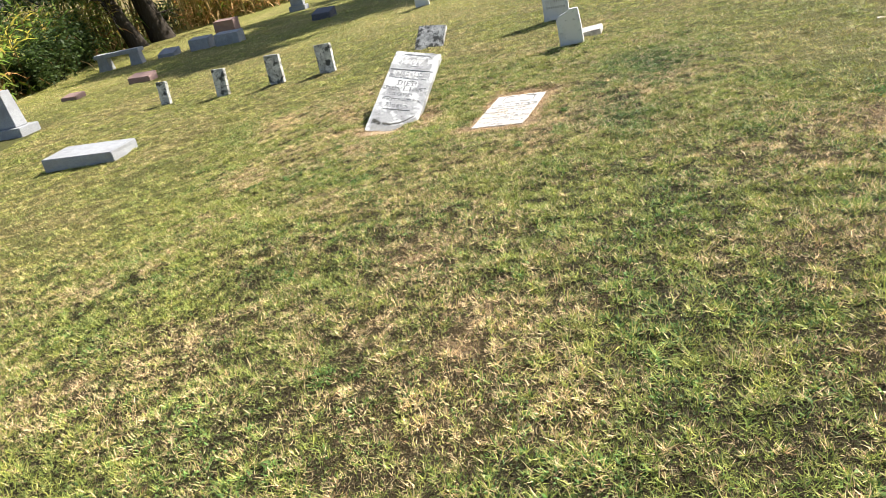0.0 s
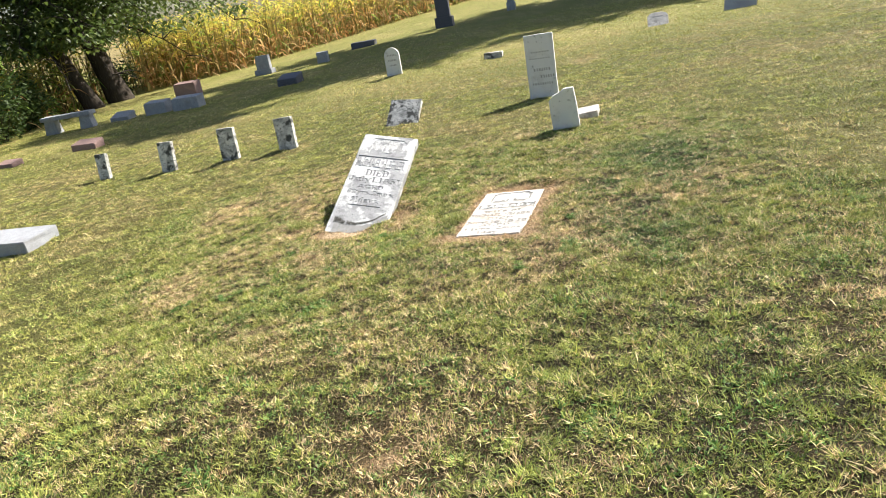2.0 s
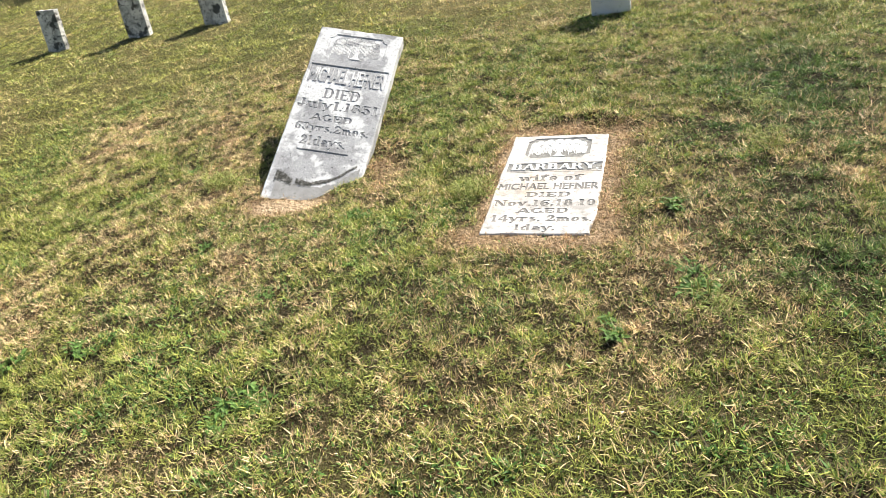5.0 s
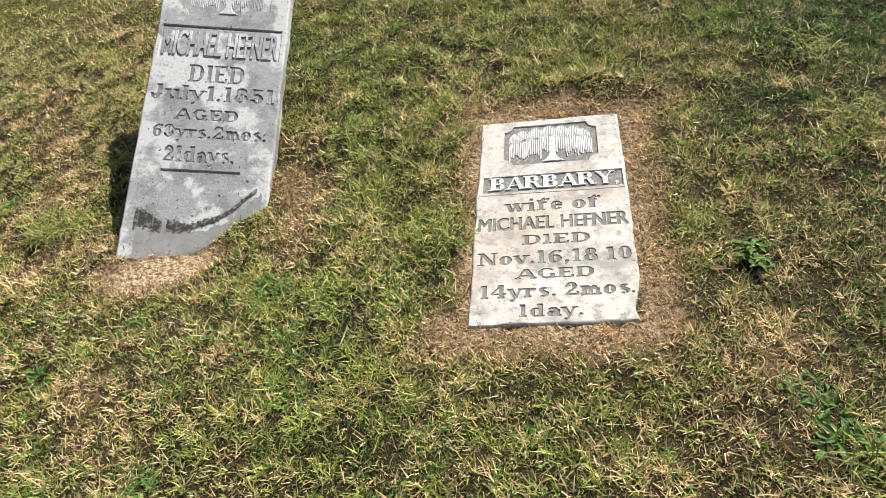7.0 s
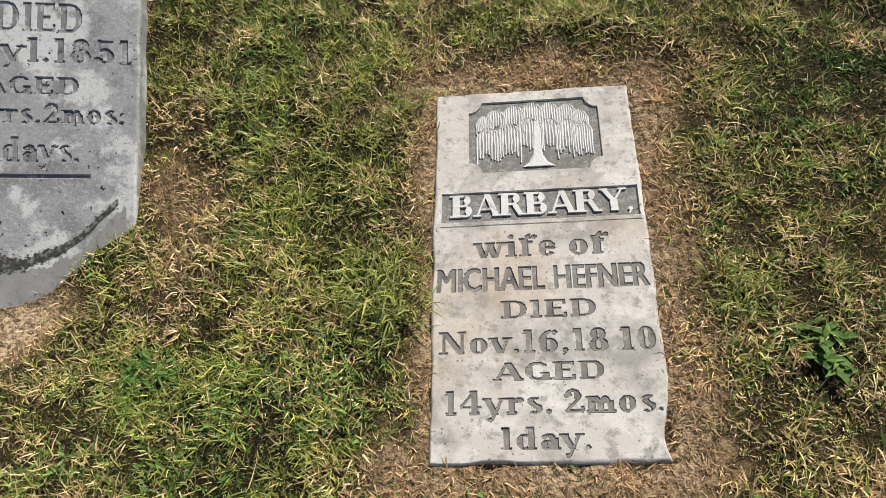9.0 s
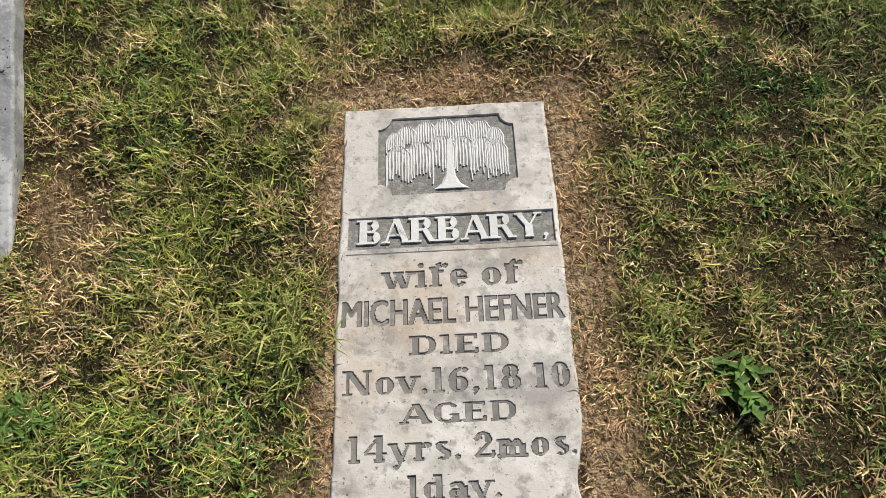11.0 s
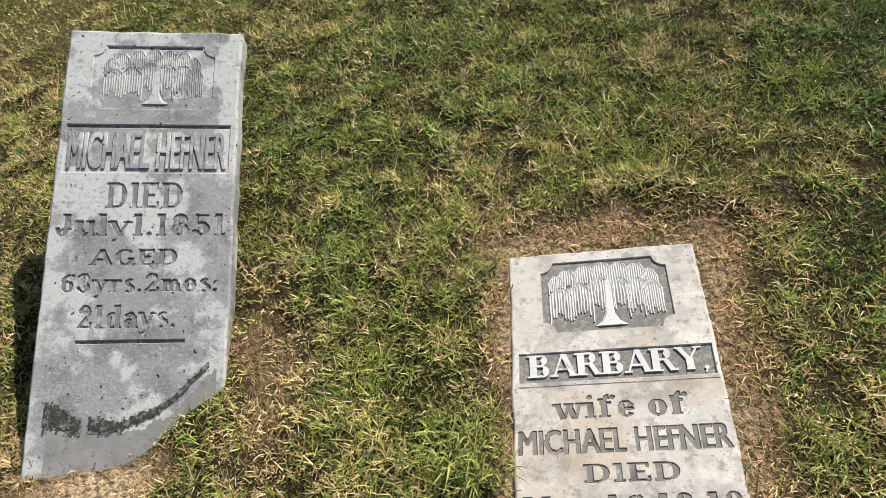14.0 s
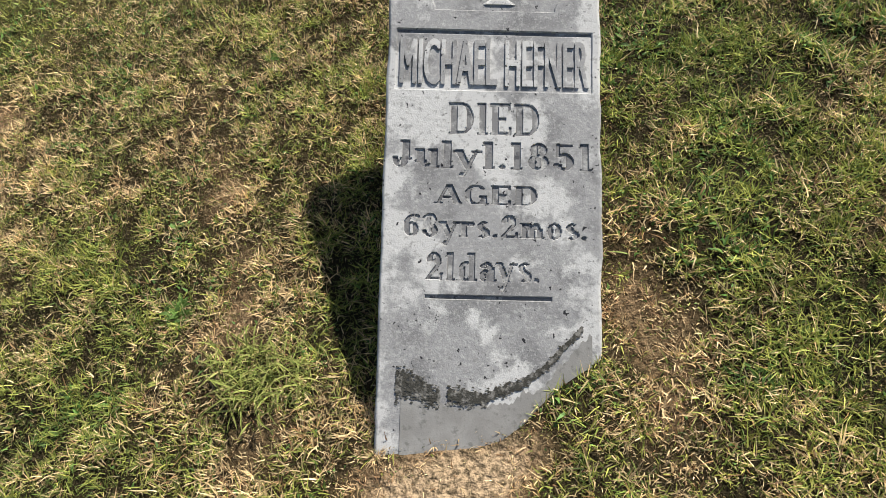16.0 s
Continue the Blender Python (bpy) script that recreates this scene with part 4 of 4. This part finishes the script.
px, py, pw = -3.27, 25.16, 0.34
block(px, py, pw, 0.18, 0.33, "small blue-grey granite marker", M_GRANITE, 0.1, 0, "block_marker", 12)
px, py, pw = -2.16, 27.79, 0.82
block(px, py, pw, 0.5, 0.18, "low dark blue-grey granite ledger", M_DARKSTONE, 0.0, 10, "ledger_stone", 13)
px, py, pw = -5.25, 25.67, 0.52
monument(px, py, pw * 1.15, 0.16, pw * 0.9, 0.42, "blue-grey granite monument on a paler base", M_GRANITE)
px, py, pw = 0.72, 28.95, 0.58
monument(px, py, pw * 1.1, 0.35, pw * 0.85, 1.0, "dark granite monument on a stepped base", M_DARKSTONE)
px, py, pw = 3.37, 30.92, 0.28
monument(px, py, pw * 1.1, 0.3, pw * 0.9, 0.5, "far blue and white stone marker", M_GRANITE)

# the large ledger at the edge of the lawn and the tapered monument behind it
px, py, pw = -4.96, 8.85, 1.08
ledger = block(px, py, pw, 0.5, 0.16, "grey granite ledger block with a rough front", M_GRANITE, 0.04, 2, "ledger_stone", 20)
px, py, pw = -8.15, 12.55, 0.88
monument(px, py, pw * 1.05, 0.16, pw * 0.72, 0.62, "pale grey granite monument tapering on a square base", M_GRANITE, depth=0.45, taper=0.72)

# the bench
qx, qy, qw = -9.30, 20.52, 1.27
bench = thing("stone_bench", pose(qx, qy, ground_z(qx, qy), 0, 0, -2), "grey granite memorial bench on two splayed legs", "bench")
part("seat", solid_bm(qw * 1.02, 0.38, qw * 1.02, 0.38, 0.1, 0.33, 0.15, 0.012), M_GRANITE, bench)
for sx in (-1, 1):
    leg = solid_bm(0.36, 0.3, 0.25, 0.28, 0.39, -0.06, 0.15, 0.012)
    bmesh.ops.translate(leg, verts=leg.verts, vec=(sx * qw * 0.36, 0, 0))
    part("leg", leg, M_GRANITE, bench)
for k in range(6):
    b = solid_bm(0.035, 0.004, 0.035, 0.004, 0.05, 0.355, -0.042, 0.0008)
    bmesh.ops.translate(b, verts=b.verts, vec=((k - 2.5) * 0.055, 0, 0))
    part("letter_mark", b, M_LETTER, bench)


# ---- corn ----
def corn_band(name, label, path, depth, spacing, green, seed, tall):
    """Rows of corn set back from a path: long arching leaves as one mesh, stalks as another."""
    rng = np.random.default_rng(seed)
    xs, ys, gs = [], [], []
    for (ax, ay), (bx, by) in zip(path, path[1:]):
        length = math.hypot(bx - ax, by - ay)
        ux, uy = (bx - ax) / length, (by - ay) / length
        for r in range(depth):
            for s in np.arange(0, length, spacing):
                o = 0.3 + r * 0.62 + rng.normal(0, 0.13)
                q = s + rng.normal(0, 0.12)
                xs.append(ax + ux * q - uy * o)
                ys.append(ay + uy * q + ux * o)
                gs.append(r / depth)
    x, y, g = np.array(xs), np.array(ys), np.array(gs)
    n = len(x)
    z = height(x, y)
    hh = tall * rng.uniform(0.72, 1.15, n)
    per = 11
    xi, yi, zi, hi, gi = (np.repeat(a, per) for a in (x, y, z, hh, g))
    lev = np.tile((np.arange(per) + 0.4) / per, n) + rng.normal(0, 0.03, n * per)
    turn = np.repeat(rng.uniform(0, 6.28, n), per) + np.tile(np.arange(per) * 3.14, n) + rng.normal(0, 0.5, n * per)
    base = np.stack([xi, yi, zi + hi * np.clip(lev, 0.05, 0.98)], 1)
    droop = np.where(lev < 0.5, rng.uniform(0.5, 1.1, n * per), rng.uniform(0.15, 0.7, n * per))
    along = np.stack([np.cos(turn) * 0.75, np.sin(turn) * 0.75, 0.75 + 0 * turn], 1)
    bend = np.stack([np.cos(turn) * 0.3, np.sin(turn) * 0.3, -1.5 * droop], 1)
    side = np.stack([-np.sin(turn), np.cos(turn), rng.uniform(-0.5, 0.5, n * per)], 1)
    length = rng.uniform(0.4, 0.75, n * per)
    width = rng.uniform(0.04, 0.075, n * per)
    t = rng.random((n * per, 1))
    brown = np.array([0.46, 0.2, 0.07]) * (1 - t) + np.array([0.72, 0.52, 0.25]) * t
    yellow = np.array([0.72, 0.56, 0.1]) * (1 - t) + np.array([0.5, 0.5, 0.09]) * t
    lively = np.array([0.12, 0.24, 0.04]) * (1 - t) + np.array([0.36, 0.44, 0.08]) * t
    up = np.clip((lev - 0.42 + rng.normal(0, 0.16, n * per)) * 4, 0, 1)[:, None]
    dry_tint = brown * (1 - up) + yellow * up
    gk = (rng.random((n * per, 1)) < green)
    tint = np.where(gk, lively, dry_tint)
    me = strips_mesh(name, base, along, side, bend, length, width, tint, M_CORN, 3)
    tagged(new(name, me), label, "corn", kind="stuff")
    sb = np.stack([x, y, z - 0.02], 1)
    up3 = np.tile([0.0, 0.0, 1.0], (n, 1))
    lean_v = rng.normal(0, 0.09, (n, 3))
    tints = np.tile([0.36, 0.3, 0.12], (n, 1)) * (1 - green * 0.5)
    for ang in (0.3, 1.9):
        sd = np.tile([math.cos(ang), math.sin(ang), 0.0], (n, 1))
        tagged(new("corn_stalks", strips_mesh("corn_stalks", sb, up3, sd, lean_v, hh * 1.08, np.full(n, 0.045), tints, M_CORN, 2)), "upright corn stalks of the field edge", "corn", kind="stuff")


EDGE = [(-10.48, 28.86), (-8.60, 29.44), (-6.84, 31.08), (-4.70, 34.97), (-0.85, 41.28)]
LEFT_EDGE = [(-10.28, 14.74), (-10.35, 17.90), (-10.33, 20.94)]
last, prev = EDGE[-1], EDGE[-2]
reach = (last[0] + (last[0] - prev[0]) * 2.2, last[1] + (last[1] - prev[1]) * 2.2)
corn_band("corn", "tall drying corn, brown below and yellow above", EDGE + [reach], 9, 0.24, 0.2, 51, 2.25)
corn_band("corn", "green and yellow corn behind the trees", [(LEFT_EDGE[-1][0] - 1.2, LEFT_EDGE[-1][1] + 1), (EDGE[0][0] - 0.6, EDGE[0][1] + 0.4)], 9, 0.2, 0.6, 52, 2.1)
corn_band("corn", "green corn at the lower edge of the lawn", [(LEFT_EDGE[0][0] - 0.8, LEFT_EDGE[0][1]), (LEFT_EDGE[-1][0] - 0.8, LEFT_EDGE[-1][1])], 8, 0.2, 0.75, 53, 1.75)


# ---- trees ----
def tube(bm, pts, radii, sides=9):
    rings = []
    for i, p in enumerate(pts):
        d = (pts[min(i + 1, len(pts) - 1)] - pts[max(i - 1, 0)]).normalized()
        a = d.orthogonal().normalized() if i == 0 else (rings_a - d * rings_a.dot(d)).normalized()
        rings_a = a
        b = d.cross(a)
        rings.append([bm.verts.new(p + (a * math.cos(6.2832 * s / sides) + b * math.sin(6.2832 * s / sides)) * radii[i]) for s in range(sides)])
    for r0, r1 in zip(rings, rings[1:]):
        for s in range(sides):
            bm.faces.new((r0[s - 1], r0[s], r1[s], r1[s - 1]))


def tree(x, y, r, tall, spread, crown_low, leaves, leaf, label, seed, lean_to=(0, 0), clear=None):
    rng = random.Random(seed)
    npr = np.random.default_rng(seed)
    z = ground_z(x, y)
    e = thing("tree", pose(x, y, z), label, "tree")
    bm = bmesh.new()
    top = tall * 0.62
    pts, rad = [], []
    for i in range(9):
        f = i / 8
        pts.append(Vector((lean_to[0] * f + 0.1 * math.sin(f * 5 + seed), lean_to[1] * f + 0.1 * math.cos(f * 4 + seed), -0.15 + top * f)))
        rad.append(r * (1 - 0.72 * f) * (1 + 0.3 * math.exp(-f * 16)))
    tube(bm, pts, rad, 14)
    tips = []
    for k in range(24):
        f = 0.3 + 0.66 * (k / 23) ** 1.5
        i = min(int(f * 8), 7)
        p0 = pts[i].lerp(pts[i + 1], f * 8 - i)
        a = k * 2.4 + rng.uniform(-0.4, 0.4)
        ln = spread * rng.uniform(0.65, 1.0) * (1.05 - 0.5 * f)
        rise = ln * rng.uniform(0.05, 0.5)
        limb = []
        for s in range(7):
            q = s / 6
            limb.append(p0 + Vector((math.cos(a + 0.3 * q) * ln * q, math.sin(a + 0.3 * q) * ln * q, rise * math.sin(q * 2.0) - (ln * 0.46 if f < 0.55 else 0.1) * q * q)))
        tube(bm, limb, [max(r * 0.3 * (1 - f * 0.5) * (1 - q / 6.3), 0.012) for q in range(7)], 6)
        for s in range(2, 7):
            tips.append((limb[s], 0.5 + 0.18 * s))
            for _ in range(2):
                dv = Vector((rng.uniform(-1, 1), rng.uniform(-1, 1), rng.uniform(-0.7, 0.5))) * rng.uniform(0.5, 1.3)
                tube(bm, [limb[s], limb[s] + dv * 0.5 + Vector((0, 0, 0.1)), limb[s] + dv], [0.025, 0.016, 0.006], 4)
                tips.append((limb[s] + dv, 0.55))
    part("trunk", bm, M_BARK, e, smooth=True)
    c = np.array([[*p] for p, _ in tips])
    w = np.array([q for _, q in tips])
    pick = npr.integers(0, len(c), leaves)
    pos = c[pick] + npr.normal(0, 1, (leaves, 3)) * (w[pick] * 0.5)[:, None] * np.array([1, 1, 0.6])
    pos[:, 2] -= np.abs(npr.normal(0, 0.35, leaves)) * w[pick]
    ok = pos[:, 2] > crown_low + 0.5 * value_noise(pos[:, 0], pos[:, 1], 0.6, seed)
    pos = pos[ok]
    n = len(pos)
    turn = npr.uniform(0, 6.28, n)
    along = np.stack([np.cos(turn) * 0.8, np.sin(turn) * 0.8, npr.uniform(-0.8, 0.3, n)], 1)
    side = np.stack([-np.sin(turn), np.cos(turn), npr.uniform(-0.7, 0.7, n)], 1)
    bend = np.stack([0 * turn, 0 * turn, npr.uniform(-0.4, 0.0, n)], 1)
    me = strips_mesh("crown", pos, along, side, bend, npr.uniform(0.7, 1.3, n) * leaf, npr.uniform(0.5, 0.8, n) * leaf, None, M_LEAF, 2)
    ob = new("crown", me)
    ob.parent = e
    return e


tx, ty = -11.0, 26.4
tree(tx, ty, 0.26, 12.5, 5.5, 1.7, 21000, 0.14, "shade tree with dark furrowed trunk and hanging leaves", 3, (-2.4, 0.4))
tx, ty = -10.45, 27.4
tree(tx, ty, 0.36, 13.5, 6.0, 1.7, 27000, 0.14, "large old shade tree with dark furrowed trunk", 5, (-2.4, 0.3))
for sx, sy, tall, seed in ((10.5, 32.5, 32.0, 7), (16.0, 34.0, 31.0, 8), (22.0, 36.0, 31.0, 9)):
    tree(sx, sy, 0.5, tall, 6.5, 5.0, 15000, 0.42, "tall shade tree beyond the lawn casting its shadow", seed)


def shrub(x, y, r, tall, leaves, label, seed):
    npr = np.random.default_rng(seed)
    rng = random.Random(seed)
    e = thing("shrub", pose(x, y, ground_z(x, y)), label, "shrub")
    bm = bmesh.new()
    tips = []
    for k in range(14):
        a, ln = rng.uniform(0, 6.28), rng.uniform(0.4, 1.0)
        tip = Vector((math.cos(a) * r * ln, math.sin(a) * r * ln, tall * rng.uniform(0.45, 1.0)))
        tube(bm, [Vector((0.1 * math.cos(a), 0.1 * math.sin(a), -0.05)), tip * 0.5 + Vector((0, 0, 0.15)), tip], [0.02, 0.013, 0.005], 5)
        tips += [tip, tip * 0.7 + Vector((0, 0, 0.1)), tip * 0.4]
    part("stems", bm, M_BARK, e)
    c = np.array([[*t] for t in tips])
    pos = c[npr.integers(0, len(c), leaves)] + npr.normal(0, 0.26, (leaves, 3)) * [r * 0.8, r * 0.8, 0.9]
    pos[:, 2] = np.abs(pos[:, 2]) + 0.05
    turn = npr.uniform(0, 6.28, leaves)
    along = np.stack([np.cos(turn) * 0.8, np.sin(turn) * 0.8, npr.uniform(-0.5, 0.6, leaves)], 1)
    side = np.stack([-np.sin(turn), np.cos(turn), npr.uniform(-0.7, 0.7, leaves)], 1)
    bend = np.stack([0 * turn, 0 * turn, npr.uniform(-0.4, 0.0, leaves)], 1)
    ob = new("foliage", strips_mesh("foliage", pos, along, side, bend, npr.uniform(0.08, 0.16, leaves), npr.uniform(0.04, 0.09, leaves), None, M_SHRUB, 2))
    ob.parent = e
    return e


for i, (sx, sy, r, h) in enumerate(((-10.47, 18.55, 0.9, 1.0), (-10.47, 19.92, 1.0, 1.5), (-10.85, 21.96, 0.9, 1.3), (-10.36, 27.89, 0.8, 1.0))):
    shrub(sx - 0.9, sy + 1.2, r, h, 2600, "wild shrub at the field edge, leaves coloured dark for tree shade", 60 + i)


# ---- weeds ----
def weed_mesh(seed, n, reach, wide, scatter, steep, mat=M_WEED):
    """Leaves that rise and arch from feet scattered over a small spot."""
    rng = random.Random(seed)
    bm = bmesh.new()
    for k in range(n):
        a = 2.4 * k + rng.uniform(-0.9, 0.9)
        fa, fr = rng.uniform(0, 6.28), scatter * math.sqrt(rng.random())
        fx, fy = fr * math.cos(fa), fr * math.sin(fa) * 0.7
        ln = reach * rng.uniform(0.35, 1.15)
        lift = rng.uniform(0.2, 1.0) * steep
        broad = wide * rng.uniform(0.6, 1.2)
        twist = rng.uniform(-0.5, 0.5)
        prev = None
        for s in range(5):
            f = s / 4
            r = ln * f / math.sqrt(1 + lift * lift * 0.3)
            z = ln * (lift * f - 0.75 * lift * f * f) + 0.014
            w = broad * math.sin(math.pi * (0.12 + 0.86 * f)) * 0.5
            c, d = math.cos(a + twist * f), math.sin(a + twist * f)
            row = (bm.verts.new((fx + c * r - d * w, fy + d * r + c * w, z + twist * w)), bm.verts.new((fx + c * r, fy + d * r, z - w * 0.35)), bm.verts.new((fx + c * r + d * w, fy + d * r - c * w, z - twist * w)))
            if prev:
                bm.faces.new((prev[0], prev[1], row[1], row[0]))
                bm.faces.new((prev[1], prev[2], row[2], row[1]))
            prev = row
    me = bpy.data.meshes.new("weed")
    bm.to_mesh(me)
    bm.free()
    me.materials.append(mat)
    return me


WEEDS = [weed_mesh(1, 60, 0.06, 0.02, 0.11, 1.2), weed_mesh(2, 70, 0.05, 0.014, 0.13, 1.3), weed_mesh(3, 34, 0.09, 0.026, 0.07, 1.4), weed_mesh(4, 120, 0.12, 0.0055, 0.12, 2.2, M_TUFT)]
SPOTS = ((-0.99, 5.58, 0, 1.3), (-1.30, 4.00, 1, 1.2), (-0.88, 2.78, 1, 1.0), (-0.73, 2.79, 1, 0.8), (-2.00, 6.06, 0, 1.2), (2.68, 5.07, 0, 1.5), (0.61, 5.77, 0, 1.0), (-1.00, 2.24, 2, 0.7),
         (0.61, 5.70, 0, 1.1), (0.29, 5.63, 0, 0.9), (-1.62, 6.07, 1, 1.0), (-2.35, 5.33, 1, 1.0), (-0.80, 4.86, 1, 0.9), (-1.05, 5.48, 0, 0.9), (-0.94, 5.56, 1, 1.0),
         (0.73, 6.33, 2, 0.9), (-0.59, 6.80, 1, 0.9), (-1.04, 6.76, 0, 0.8), (-1.31, 6.63, 0, 0.9), (-0.06, 6.72, 3, 1.0), (-0.08, 6.67, 3, 0.9), (0.61, 5.86, 1, 0.9), (-1.00, 6.18, 0, 0.8),
         (0.27, 5.56, 2, 0.8), (0.63, 5.61, 3, 1.1), (-1.69, 6.06, 0, 1.0), (-1.00, 6.21, 1, 0.7), (-0.62, 6.76, 0, 0.8), (0.64, 6.47, 3, 1.0), (-0.06, 6.74, 3, 1.2), (0.72, 6.28, 2, 0.9),
         (-1.58, 7.67, 2, 0.6), (-0.60, 6.77, 1, 0.9), (-0.04, 6.82, 3, 0.9), (-1.40, 7.40, 3, 1.2), (-1.57, 7.64, 2, 0.7), (-1.38, 7.36, 3, 1.3), (-1.28, 7.38, 3, 1.1), (-1.22, 8.52, 0, 0.7),
         (1.29, 6.69, 3, 1.4), (1.43, 7.10, 3, 1.3), (-0.63, 6.78, 0, 0.9), (-0.34, 7.03, 1, 0.7), (0.14, 7.25, 3, 0.8))
rng_w = random.Random(12)
for wx, wy, kind, s in SPOTS:
    ob = new("weed", WEEDS[kind])
    ob.matrix_basis = pose(wx, wy, ground_z(wx, wy) - 0.004, rng_w.uniform(-14, 14), rng_w.uniform(-14, 14), rng_w.uniform(0, 360)) @ Matrix.Diagonal((s * 0.62, s * 0.62, s * 0.5, 1))
    tagged(ob, "low green broad-leaved weed in the mown grass" if kind != 3 else "tuft of longer coarse green grass", "weed", "weeds in the lawn", kind="stuff")
